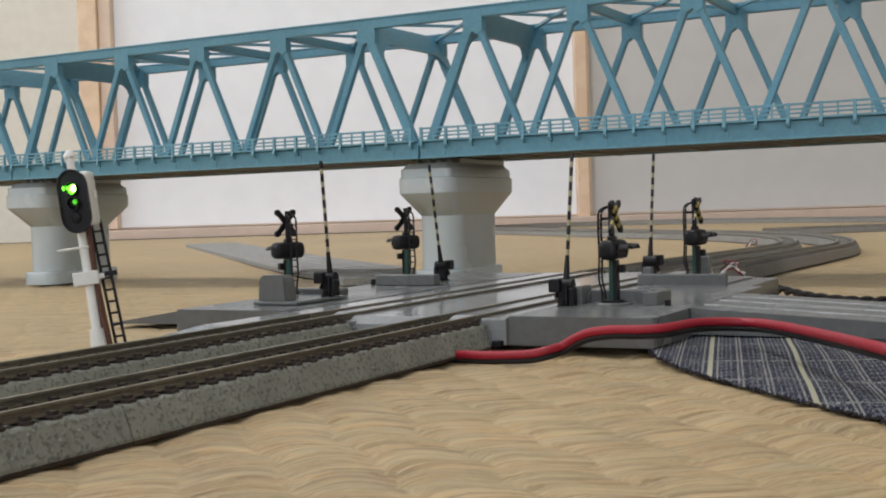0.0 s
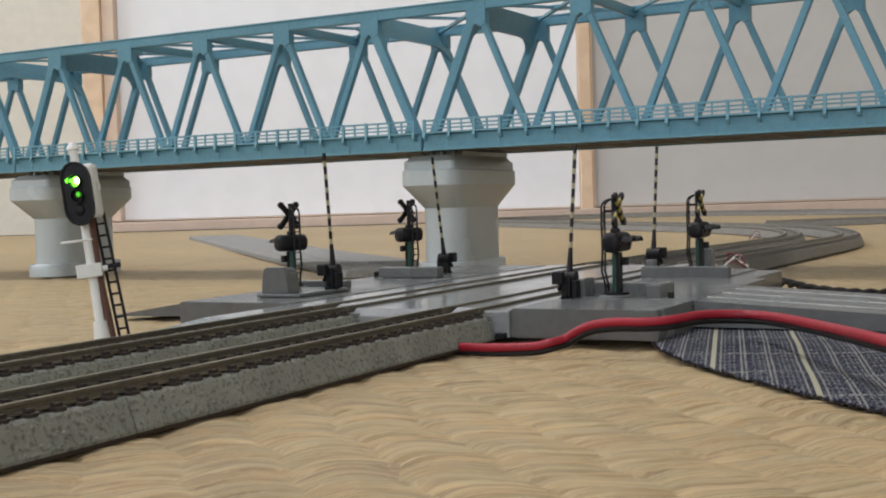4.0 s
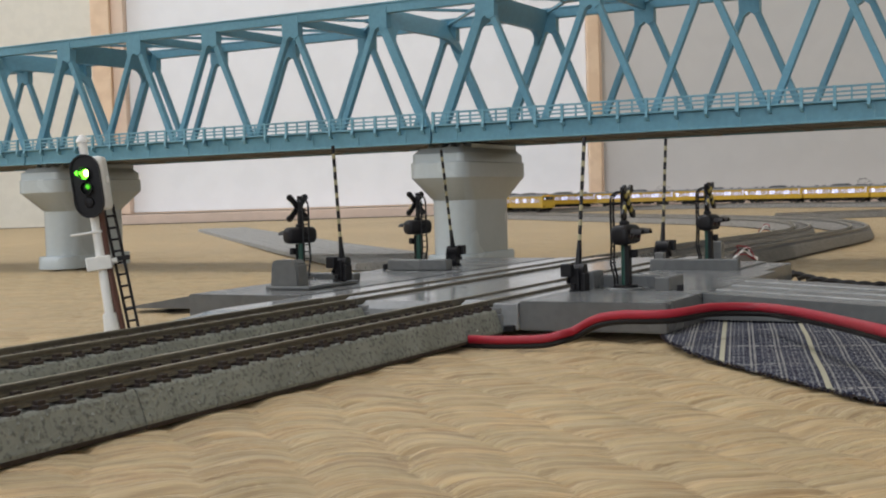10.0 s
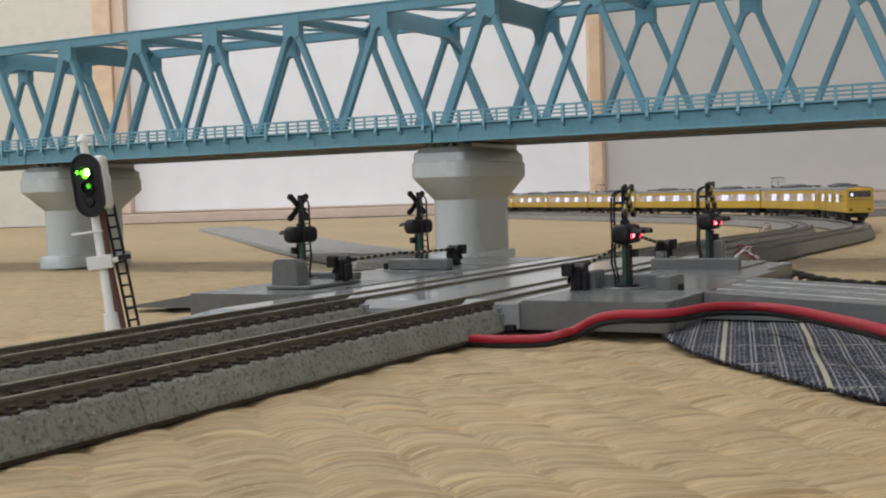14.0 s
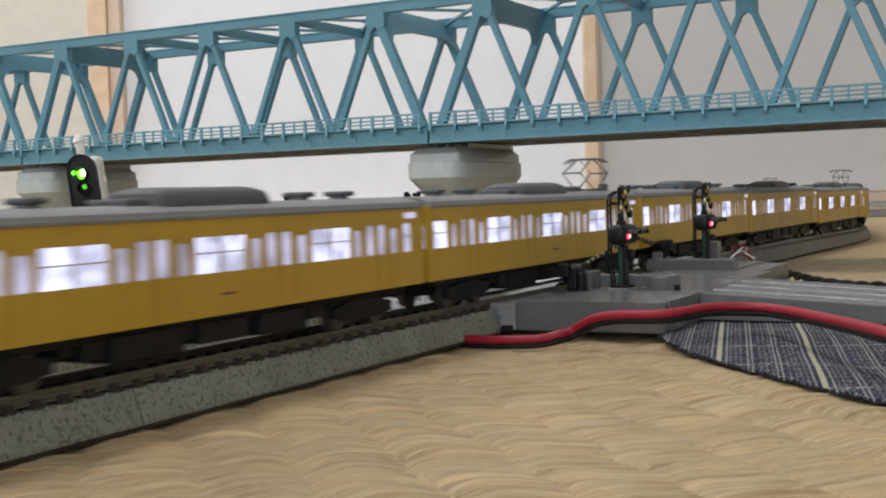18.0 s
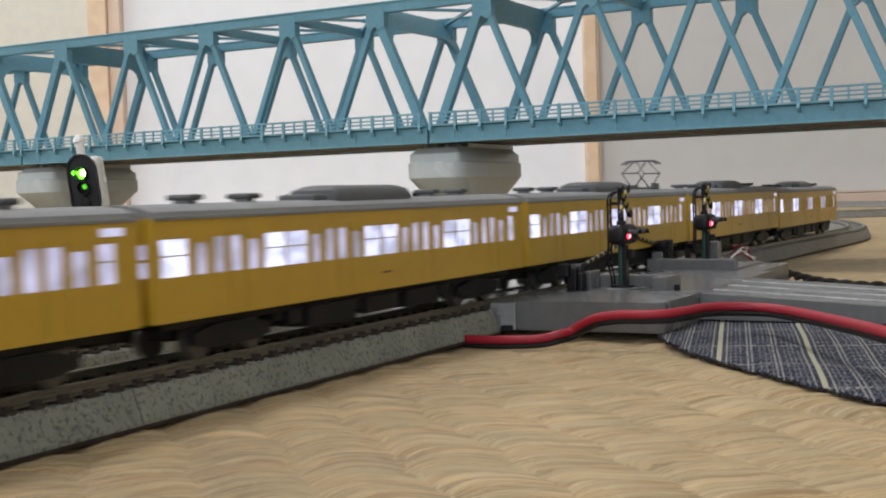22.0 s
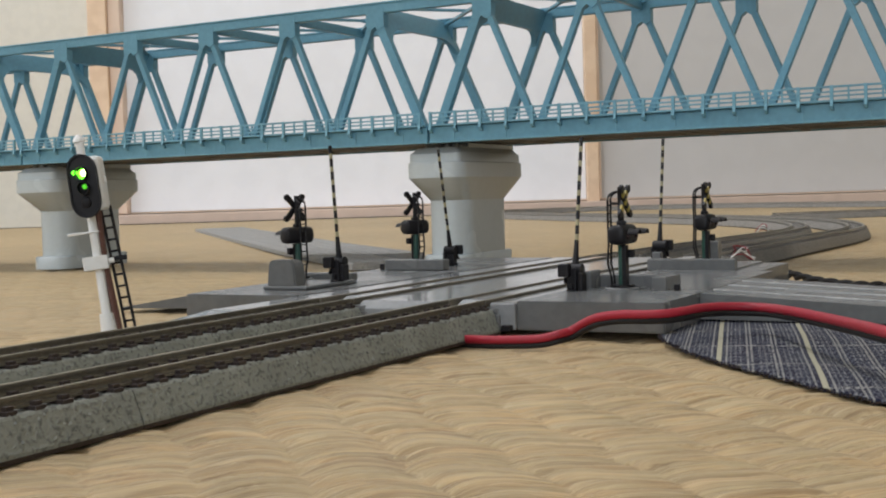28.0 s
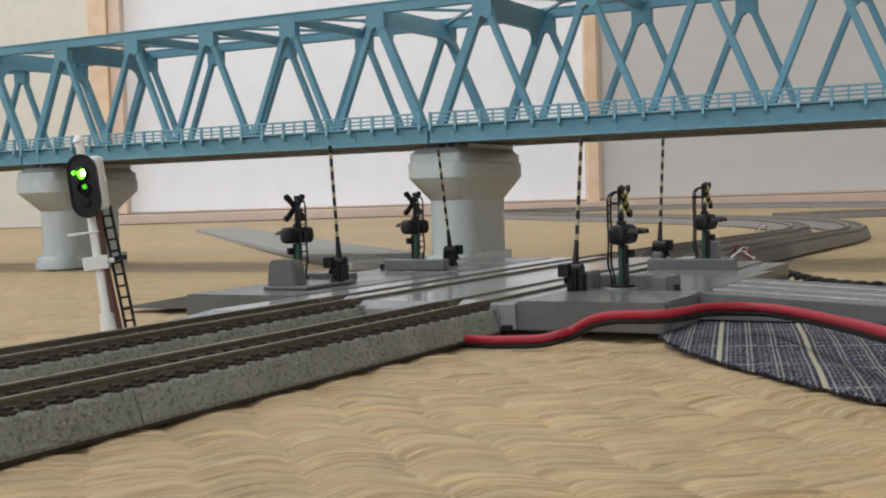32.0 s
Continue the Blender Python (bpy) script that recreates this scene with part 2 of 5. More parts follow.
def plaid_material():
    """Indigo cloth with cream stripes one way and thin pale lines the other, in the cloth's own metres."""
    m = bpy.data.materials.new("indigo_plaid_cloth")
    m.use_nodes = True
    nt = m.node_tree
    b = nt.nodes["Principled BSDF"]
    b.inputs["Roughness"].default_value = 0.9
    b.inputs["Specular IOR Level"].default_value = 0.15
    tc = nt.nodes.new("ShaderNodeTexCoord")
    sep = nt.nodes.new("ShaderNodeSeparateXYZ")
    nt.links.new(tc.outputs["Object"], sep.inputs[0])

    def calc(op, a, c=None):
        n = nt.nodes.new("ShaderNodeMath")
        n.operation = op
        for i, v in enumerate((a, c)):
            if v is None:
                continue
            if isinstance(v, (int, float)):
                n.inputs[i].default_value = v
            else:
                nt.links.new(v, n.inputs[i])
        return n.outputs[0]

    def stripe(axis, period, centre, half):
        w = calc("PINGPONG", calc("ADD", sep.outputs[axis], 60 * period - centre), period / 2)
        return calc("LESS_THAN", w, half)

    rough = nt.nodes.new("ShaderNodeTexNoise")
    rough.inputs["Scale"].default_value, rough.inputs["Detail"].default_value = 1900, 3
    nt.links.new(tc.outputs["Object"], rough.inputs["Vector"])
    fray = calc("GREATER_THAN", rough.outputs[0], 0.48)

    def many(axis, period, centres, half):
        out = None
        for c in centres:
            m1 = stripe(axis, period, c, half)
            out = m1 if out is None else calc("MAXIMUM", out, m1)
        return out

    wide = stripe("X", 0.0171, 0.0, 0.00048)
    bright = many("X", 0.0171, (0.0014, 0.0053, 0.0061, 0.0102, 0.0110, 0.0157), 0.00019)
    bright = calc("MULTIPLY", bright, calc("GREATER_THAN", rough.outputs[0], 0.42))
    dim = calc("MULTIPLY", many("X", 0.0171, (0.0022, 0.0031, 0.0040, 0.0076, 0.0086, 0.0095, 0.0122, 0.0131, 0.0139, 0.0148), 0.00019), calc("MULTIPLY", fray, stripe("Y", 0.0042, 0.0, 0.0015)))
    across = calc("MULTIPLY", many("Y", 0.0262, (0.0139, 0.0145), 0.00035), fray)
    weave = calc("MULTIPLY", stripe("X", 0.0009, 0.0, 0.00020), stripe("Y", 0.0042, 0.0, 0.00120))
    weft = calc("MULTIPLY", stripe("X", 0.0009, 0.00045, 0.00020), stripe("Y", 0.0042, 0.0021, 0.00120))
    fleck = calc("MULTIPLY", calc("MAXIMUM", weave, weft), fray)
    col = None
    for mask, colour, start in ((fleck, (0.10, 0.105, 0.125, 1), (0.013, 0.014, 0.029, 1)), (dim, (0.20, 0.20, 0.20, 1), None), (across, (0.27, 0.265, 0.25, 1), None),
                                (bright, (0.25, 0.245, 0.23, 1), None), (wide, (0.36, 0.34, 0.25, 1), None)):
        mix = nt.nodes.new("ShaderNodeMix")
        mix.data_type = "RGBA"
        if start:
            mix.inputs["A"].default_value = start
        else:
            nt.links.new(col, mix.inputs["A"])
        mix.inputs["B"].default_value = colour
        nt.links.new(mask, mix.inputs["Factor"])
        col = mix.outputs["Result"]
    nt.links.new(col, b.inputs["Base Color"])
    bn = nt.nodes.new("ShaderNodeBump")
    bn.inputs["Strength"].default_value, bn.inputs["Distance"].default_value = 0.7, 0.0003
    nt.links.new(calc("ADD", weave, weft), bn.inputs["Height"])
    nt.links.new(bn.outputs[0], b.inputs["Normal"])
    return m


TATAMI = tatami_material()
PLAID = plaid_material()


# ---------------------------------------------------------------- mesh helpers
def box(bm, x0, x1, y0, y1, z0, z1):
    v = [bm.verts.new((x, y, z)) for x in (x0, x1) for y in (y0, y1) for z in (z0, z1)]
    for f in ((0, 1, 3, 2), (4, 6, 7, 5), (0, 4, 5, 1), (2, 3, 7, 6), (0, 2, 6, 4), (1, 5, 7, 3)):
        bm.faces.new([v[i] for i in f])
    return bm


def soft_box(x0, x1, y0, y1, z0, z1, r=0.0003):
    bm = box(bmesh.new(), min(x0, x1), max(x0, x1), min(y0, y1), max(y0, y1), z0, z1)
    bmesh.ops.bevel(bm, geom=bm.edges[:], offset=r, segments=2, profile=0.5, affect="EDGES")
    return bm


def loft(bm, rings, closed=True, cap=True):
    """Skin through rings of points, each ring the same number of points."""
    rows = [[bm.verts.new(p) for p in ring] for ring in rings]
    n = len(rows[0])
    for a, b in zip(rows, rows[1:]):
        for i in range(n if closed else n - 1):
            j = (i + 1) % n
            bm.faces.new((a[i], a[j], b[j], b[i]))
    if cap:
        bm.faces.new(rows[0][::-1])
        bm.faces.new(rows[-1])
    return bm


def tube(bm, points, r, sides=8, r2=None):
    """A round bar along points; r2: the radius at its end."""
    pts = [Vector(p) for p in points]
    rings = []
    for i, p in enumerate(pts):
        d = (pts[min(i + 1, len(pts) - 1)] - pts[max(i - 1, 0)]).normalized()
        u = d.orthogonal().normalized() if abs(d.z) > 0.95 else d.cross(Vector((0, 0, 1))).normalized()
        w = d.cross(u)
        k = r if r2 is None else r + (r2 - r) * i / (len(pts) - 1)
        rings.append([p + (u * math.cos(a) + w * math.sin(a)) * k for a in (2 * math.pi * j / sides for j in range(sides))])
    return loft(bm, rings)


def smooth_line(points, per=5):
    pts = [Vector(p) for p in points]
    out = []
    for i in range(len(pts) - 1):
        p0, p1, p2, p3 = pts[max(i - 1, 0)], pts[i], pts[i + 1], pts[min(i + 2, len(pts) - 1)]
        for k in range(per):
            s = k / per
            out.append(0.5 * ((2 * p1) + (p2 - p0) * s + (2 * p0 - 5 * p1 + 4 * p2 - p3) * s * s + (3 * p1 - p0 - 3 * p2 + p3) * s ** 3))
    return out + [pts[-1]]


def beam(bm, a, b, w, h, side=Vector((0, 1, 0))):
    """A square bar from a to b, w wide along the axis side and h deep across it."""
    a, b = Vector(a), Vector(b)
    d = (b - a).normalized()
    s = (side - d * side.dot(d)).normalized() * w / 2
    u = d.cross(s).normalized() * h / 2
    return loft(bm, [[p + s + u, p - s + u, p - s - u, p + s - u] for p in (a, b)])


def round_ring(hx, hy, r, z, n=5):
    r = min(r, hx * 0.999, hy * 0.999)
    ring = []
    for cx, cy, a0 in ((hx - r, hy - r, 0), (-hx + r, hy - r, 90), (-hx + r, -hy + r, 180), (hx - r, -hy + r, 270)):
        for i in range(n + 1):
            a = radians(a0 + 90 * i / n)
            ring.append((cx + r * math.cos(a), cy + r * math.sin(a), z))
    return ring


def mesh_of(name, bm, mat, smooth=False):
    bmesh.ops.recalc_face_normals(bm, faces=bm.faces[:])
    me = bpy.data.meshes.new(name)
    bm.to_mesh(me)
    bm.free()
    me.materials.append(mat)
    if smooth:
        me.shade_smooth()
        me.set_sharp_from_angle(angle=radians(40))
    return me


def part(name, bm, mat, parent, label="", smooth=False):
    ob = new(name, mesh_of(name, bm, mat, smooth))
    ob.parent = parent
    if label:
        tagged(ob, label)
    return ob


def thing(name, m, label, category, group="", kind=""):
    ob = new(name)
    ob.empty_display_size = 0.01
    ob.matrix_world = m
    return tagged(ob, label, category, group, kind)


def shared(name, me, parent, loc, rz=0.0):
    ob = new(name, me)
    ob.parent = parent
    ob.matrix_basis = Matrix.Translation(loc) @ Matrix.Rotation(rz, 4, "Z")
    return ob


# ---------------------------------------------------------------- plan of the railway
AZ = radians(27.85)
AWAY = Vector((math.sin(AZ), math.cos(AZ), 0))
TO_RIGHT = Vector((math.cos(AZ), -math.sin(AZ), 0))
ORIGIN = TO_RIGHT * -0.1341
TRACK = Matrix.Translation(ORIGIN) @ Matrix.Rotation(math.pi / 2 - AZ, 4, "Z")   # x away along the track, y to its left
TWIN = 0.037
BENDS = ((0.7547, 0.0, 0), (0.6436, 44.15, -1), (0.6811, 0.0, 0), (0.2247, 169.86, 1), (9.0, 0.0, 0))
RAIL_Z = 0.0078


def ground(y):
    """The height of the mats: they lie a little lower towards the wall."""
    t = min(1.0, max(0.0, (y - 0.46) / 0.40))
    return -0.0028 * t * t * (3 - 2 * t)


def line_at(q, left=0.0):
    """A place on the line q metres from the near straight's origin, left metres to the left of the main track, and the heading."""
    p, az = ORIGIN.copy(), AZ
    if q > 0:
        for size, turn, sign in BENDS:
            span = size * radians(turn) if turn else size
            m = min(span, q)
            if turn:
                c = p + Vector((math.cos(az), -math.sin(az), 0)) * sign * size
                az += sign * m / size
                p = c - Vector((math.cos(az), -math.sin(az), 0)) * sign * size
            else:
                p = p + Vector((math.sin(az), math.cos(az), 0)) * m
            q -= m
            if q <= 1e-9:
                break
    else:
        p = p + AWAY * q
    p = p - Vector((math.cos(az), -math.sin(az), 0)) * left
    p.z = ground(p.y)
    return p, az


# ---------------------------------------------------------------- the room
def axis(stops):
    out = [stops[0][0]]
    for (a, step), (b, _) in zip(stops, stops[1:]):
        n = max(1, round((b - a) / step))
        out += [a + (b - a) * (i + 1) / n for i in range(n)]
    return np.array(out)


def floor_sheet():
    """The tatami: columns of bulging rush between sunken warps, woven finely near by and flat far off."""
    xs = axis(((-2.3, 0.2), (-0.5, 0.01), (-0.22, 0.0008), (0.24, 0.006), (0.6, 0.2), (2.3, 0.2)))
    ys = axis(((-3.2, 0.4), (-0.1, 0.05), (0.095, 0.0008), (0.34, 0.0024), (0.85, 0.012), (1.6, 0.1), (2.95, 0.1)))
    X, Y = np.meshgrid(xs, ys)
    turn, lean, pitch = radians(16.5), radians(3), 0.0131
    rng = np.random.RandomState(4)
    stagger, shift, rate, rise = rng.rand(4096), rng.rand(4096), 0.9 + 0.25 * rng.rand(4096), rng.rand(8192)

    def across(x, y):
        """The place across the columns, in columns; the strands' ends are staggered."""
        u = x * math.cos(turn) + y * math.sin(turn)
        v = -x * math.sin(turn) + y * math.cos(turn)
        leaf = np.floor(v / 0.0085 + 0.37 * np.floor(u / pitch)).astype(int)
        return (u + 0.0005 * np.sin(v * 310 + 1.3) + 0.0030 * (stagger[(leaf * 7 + 2048) % 4096] - 0.5)) / pitch

    def along(x, y, col, w):
        """The count of strands up a column, curling towards the viewer at the column's edge."""
        ci = (col.astype(int) + 2048) % 4096
        run = y * math.cos(lean) - x * math.sin(lean) + 0.0030 * np.clip(1 - w, 0, 1.1) ** 3.2
        return ci, run / 0.0043 * rate[ci] + shift[ci] * 7 + 0.35 * np.sin(run * 320 + col * 1.7) + 0.2 * np.sin(w * 5 + col)

    a = across(X, Y)
    col = np.floor(a)
    w = a - col
    ci, phase = along(X, Y, col, w)
    bundle = np.abs(np.sin(np.pi * phase)) ** 0.5
    hair = np.abs(np.sin(np.pi * (phase * 3.1 + shift[ci] + 0.4 * w)))
    lift = rise[(np.floor(phase).astype(int) * 31 + ci * 17) % 8192]
    group = np.minimum(1.0, 3.2 * np.abs(np.sin(np.pi * (phase / 2.9 + shift[ci] * 3 + 0.10 * np.sin(col * 2.3)))))
    far = np.hypot(X, Y)
    hollow = 0.0008 * np.exp(-((X - 0.03) / 0.06) ** 2 - ((Y - 0.285) / 0.03) ** 2)
    near = np.clip((1.25 - far) / 0.5, 0, 1) * (Y > 0)
    swell = np.clip((0.50 - far) / 0.32, 0.22, 1)
    ridge = 0.00055 * bundle + 0.00018 * hair + 0.00035 * lift + 0.00045 * group
    Z = (0.00034 * np.sin(np.pi * w) ** 0.6 * swell + ridge * (0.66 + 0.34 * np.sin(np.pi * w) ** 0.5) - 0.0020 - hollow) * near
    Z = Z + np.array([ground(y) for y in ys])[:, None]
    n, m = len(ys), len(xs)
    co = np.stack((X, Y, Z), -1).reshape(-1, 3)
    i = (np.arange(n - 1)[:, None] * m + np.arange(m - 1)[None, :]).reshape(-1)
    quads = np.stack((i, i + 1, i + m + 1, i + m), -1).astype(np.int32)
    me = bpy.data.meshes.new("floor")
    me.vertices.add(len(co))
    me.vertices.foreach_set("co", co.astype(np.float32).ravel())
    me.loops.add(quads.size)
    me.loops.foreach_set("vertex_index", quads.ravel())
    me.polygons.add(len(quads))
    me.polygons.foreach_set("loop_start", np.arange(len(quads), dtype=np.int32) * 4)
    me.update(calc_edges=True)
    me.shade_smooth()
    # along the strand, across the strands, and how finely the sheet is woven here; each face keeps to one column
    x, y = co[quads, 0], co[quads, 1]
    a = across(x.mean(1), y.mean(1))
    col = np.floor(a)[:, None] + np.zeros((1, 4))
    side = (x - x.mean(1)[:, None]) * math.cos(turn) + (y - y.mean(1)[:, None]) * math.sin(turn)
    w = a[:, None] + side / pitch - col
    woven = np.clip((0.40 - np.hypot(x, y)) / 0.08, 0, 1) * np.clip((0.235 - np.abs(x)) / 0.02, 0, 1)
    weave = np.stack((col * 7.3 + w * 0.7, along(x, y, col, w)[1] * 4.6, woven), -1).astype(np.float32)
    me.attributes.new("weave", "FLOAT_VECTOR", "CORNER").data.foreach_set("vector", weave.ravel())
    me.materials.append(TATAMI)
    tagged(new("floor", me), "straw-coloured woven rush tatami floor", "floor", "", "structure")


def setting(name, bm, mat, label, category):
    return tagged(new(name, mesh_of(name, bm, mat)), label, category, "", "structure")


def room():
    floor_sheet()
    wy = 2.245
    bm = box(bmesh.new(), -2.45, 2.45, wy + 0.06, wy + 0.16, -0.02, 2.4)
    setting("wall_north", bm, PLASTER, "cream plaster wall behind the sliding doors", "wall")
    bm = box(bmesh.new(), -2.45, -0.6206, wy - 0.010, wy + 0.058, -0.02, 2.4)
    setting("wall_panel", bm, PLASTER, "cream plaster wall panel beside the pine post", "wall")
    for name, x0, x1, mat, y0, lab in (("post_1", -0.6205, -0.5866, TIMBER, wy - 0.022, "square planed pine post of the wall"),
                                       ("post_2", 0.2635, 0.2862, TIMBER, wy - 0.004, "slim pine edge of a sliding door")):
        setting(name, soft_box(x0, x1, y0, wy + 0.057, -0.004, 2.38, 0.002), mat, lab, "post")
    setting("trim_1", soft_box(-0.5865, -0.5645, wy - 0.012, wy + 0.057, 0.016, 2.38, 0.002), TIMBER_PALE, "pale pine door jamb", "trim")
    setting("trim_2", soft_box(0.2863, 0.2905, wy + 0.002, wy + 0.03, 0.016, 2.38, 0.002), TIMBER_PALE, "pale pine stile of a sliding door", "trim")
    # the right door's shade is put into its paper colour
    for name, x0, x1, y0, paper in (("sliding_door_1", -0.5644, 0.2634, wy + 0.014, PAPER), ("sliding_door_2", 0.2906, 1.40, wy + 0.022, PAPER_SHADED)):
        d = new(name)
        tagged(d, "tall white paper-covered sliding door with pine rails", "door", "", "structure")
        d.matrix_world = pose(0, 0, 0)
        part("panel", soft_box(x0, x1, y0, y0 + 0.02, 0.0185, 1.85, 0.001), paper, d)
        part("bottom_rail", soft_box(x0, x1, y0 - 0.003, y0 + 0.02, 0.0162, 0.0182, 0.0003), TIMBER_PALE, d)
    bm = soft_box(-0.5900, 2.4, wy - 0.035, wy + 0.056, -0.0027, 0.0146, 0.0015)
    setting("sill", bm, SILL, "pinkish worn pine sill along the foot of the wall", "sill")
    # thin dark strip laid along the sill in place of its shadow line
    setting("mat_border", soft_box(-2.4, 2.4, wy - 0.062, wy - 0.0355, -0.0027, -0.0018, 0.0002), SILL_SHADOW, "dark strip painted as the shadow line along the sill", "mat border")
    setting("lintel", soft_box(-2.4, 2.4, wy - 0.02, wy + 0.05, 1.86, 1.92, 0.002), TIMBER, "pine lintel above the sliding doors", "trim")
    # side and back walls, with the openings that let the daylight in
    bm = box(bmesh.new(), 2.31, 2.45, -3.3, 2.9, -0.02, 2.4)
    setting("wall_east", bm, PLASTER, "cream plaster side wall", "wall")
    bm = bmesh.new()
    for y0, y1, z0, z1 in ((-3.3, -0.4, 0, 2.4), (2.1, 2.9, 0, 2.4), (-0.4, 2.1, -0.02, 0.92), (-0.4, 2.1, 2.18, 2.4)):
        box(bm, -2.45, -2.31, y0, y1, z0, z1)
    setting("wall_west", bm, PLASTER, "cream plaster wall with a wide window", "wall")
    # unseen back wall, its opening made up for the fill lamp
    bm = bmesh.new()
    for x0, x1, z0, z1 in ((-2.45, -2.0, 0, 2.4), (0.8, 2.45, 0, 2.4), (-2.0, 0.8, 2.05, 2.4), (-2.0, 0.8, -0.02, 0.1)):
        box(bm, x0, x1, -3.34, -3.2, z0, z1)
    setting("wall_south", bm, PLASTER, "cream plaster wall with a wide opening", "wall")
    setting("ceiling", box(bmesh.new(), -2.45, 2.45, -3.34, 3.0, 2.4, 2.46), CEILING, "pale boarded ceiling", "ceiling")


room()


# ---------------------------------------------------------------- track
def sleeper_mesh(mat):
    bm = soft_box(-0.0010, 0.0010, -0.0072, 0.0072, 0.0046, 0.0062, 0.00012)
    for y in (-0.0049, 0.0049):
        for s in (-1, 1):
            box(bm, -0.0007, 0.0007, y + s * 0.0013 - 0.0005, y + s * 0.0013 + 0.0005, 0.0061, 0.0068)
    return mesh_of("sleeper", bm, mat)


SLEEPER_ME, FAR_SLEEPER_ME = sleeper_mesh(SLEEPER), sleeper_mesh(FAR_SLEEPER)


def sweep(bm, profile, stations):
    """Extrude a closed profile of (left, z) along stations of (place, heading)."""
    rings = []
    for p, az in stations:
        n = Vector((-math.cos(az), math.sin(az), 0))
        rings.append([p + n * l + Vector((0, 0, z)) for l, z in profile])
    return loft(bm, rings)


BED = ((-0.0093, 0.0004), (-0.0093, 0.0009), (-0.0076, 0.0052), (-0.0073, 0.0056), (0.0073, 0.0056), (0.0076, 0.0052), (0.0093, 0.0009), (0.0093, 0.0004))
# plastic base edge; its dark colour also paints the shadow line below the ballast
BASE = ((-0.0092, -0.0003), (-0.0094, 0.0004), (0.0094, 0.0004), (0.0092, -0.0003))


def rail_profile(c):
    return tuple((c + a, z) for a, z in ((-0.0009, 0.0061), (-0.0009, 0.0064), (-0.0004, 0.0066), (-0.0004, 0.0071), (-0.0006, 0.0073), (-0.0006, 0.00768),
                                         (0.0006, 0.00768), (0.0006, 0.0073), (0.0004, 0.0071), (0.0004, 0.0066), (0.0009, 0.0064), (0.0009, 0.0061)))


def track_piece(where, length, steps, near, label, grains=False, single=True):
    """One length of ballasted track; where(x) gives the place and heading x metres from its start."""
    p0, az0 = where(0)
    m = Matrix.Translation(p0) @ Matrix.Rotation(math.pi / 2 - az0, 4, "Z")
    inv = m.inverted()
    t = thing("track_piece", m, label, "model track", "pieces of track", "")

    def stations(gap):
        spots = [where(gap + (length - 2 * gap) * i / steps) for i in range(steps + 1)]
        return [(inv @ p, az - az0 + math.pi / 2) for p, az in spots]

    st, closed = stations(0.00012), stations(0.00001)
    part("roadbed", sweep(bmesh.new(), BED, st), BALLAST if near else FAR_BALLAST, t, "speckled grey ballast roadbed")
    part("base_edge", sweep(bmesh.new(), BASE, st), SLEEPER, t, "dark brown plastic base, darkened for the shadow at its foot")
    for c in (-0.0049, 0.0049):
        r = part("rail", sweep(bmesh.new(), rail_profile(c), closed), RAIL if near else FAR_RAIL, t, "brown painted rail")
        part("rail_head", sweep(bmesh.new(), ((c - 0.00045, 0.00769), (c - 0.00045, 0.0078), (c + 0.00045, 0.0078), (c + 0.00045, 0.00769)), closed), RAIL_TOP, r)
    n = max(2, round(length / 0.00506))
    if grains:
        rng = random.Random(int(length * 1e6) + int(p0.x * 1e4))
        bm = bmesh.new()
        for k in range(int(length * 5200)):
            x, s, w = rng.uniform(0.001, length - 0.001), rng.choice((-1, 1)), rng.random()
            edge = rng.random() < 0.45
            y = 0.0075 + (-rng.random() * 0.0010 if edge else 0.0018 * w)
            z = 0.0056 if edge else 0.0053 - 0.0043 * w
            r = rng.uniform(0.00016, 0.00040)
            c = Vector((x, s * y, z))
            v = [bm.verts.new(c + Vector(q) * r * rng.uniform(0.7, 1.2)) for q in ((1, 0, 0), (-1, 0, 0), (0, 1, 0), (0, -1, 0), (0, 0, 1))]
            for a, b in ((0, 2), (2, 1), (1, 3), (3, 0)):
                bm.faces.new((v[a], v[b], v[4]))
        tagged(part("ballast_grain", bm, GRAIN, t), "loose ballast grains", "", "", "stuff")
    if single:
        for i in range(n):
            p, az = where(length * (i + 0.5) / n)
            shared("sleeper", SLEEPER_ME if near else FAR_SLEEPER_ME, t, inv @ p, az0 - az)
    else:
        bm = bmesh.new()
        for i in range(n):
            p, az = where(length * (i + 0.5) / n)
            q, a = inv @ p, az0 - az
            d, s = Vector((math.cos(a), math.sin(a), 0)) * 0.0012, Vector((-math.sin(a), math.cos(a), 0)) * 0.0072
            lo, hi = Vector((0, 0, 0.0046)), Vector((0, 0, 0.0063))
            loft(bm, [[q - d - s + z, q + d - s + z, q + d + s + z, q - d + s + z] for z in (lo, hi)])
        tagged(part("sleeper_row", bm, FAR_SLEEPER, t), "row of dark brown sleepers", "", "", "stuff")
    return t


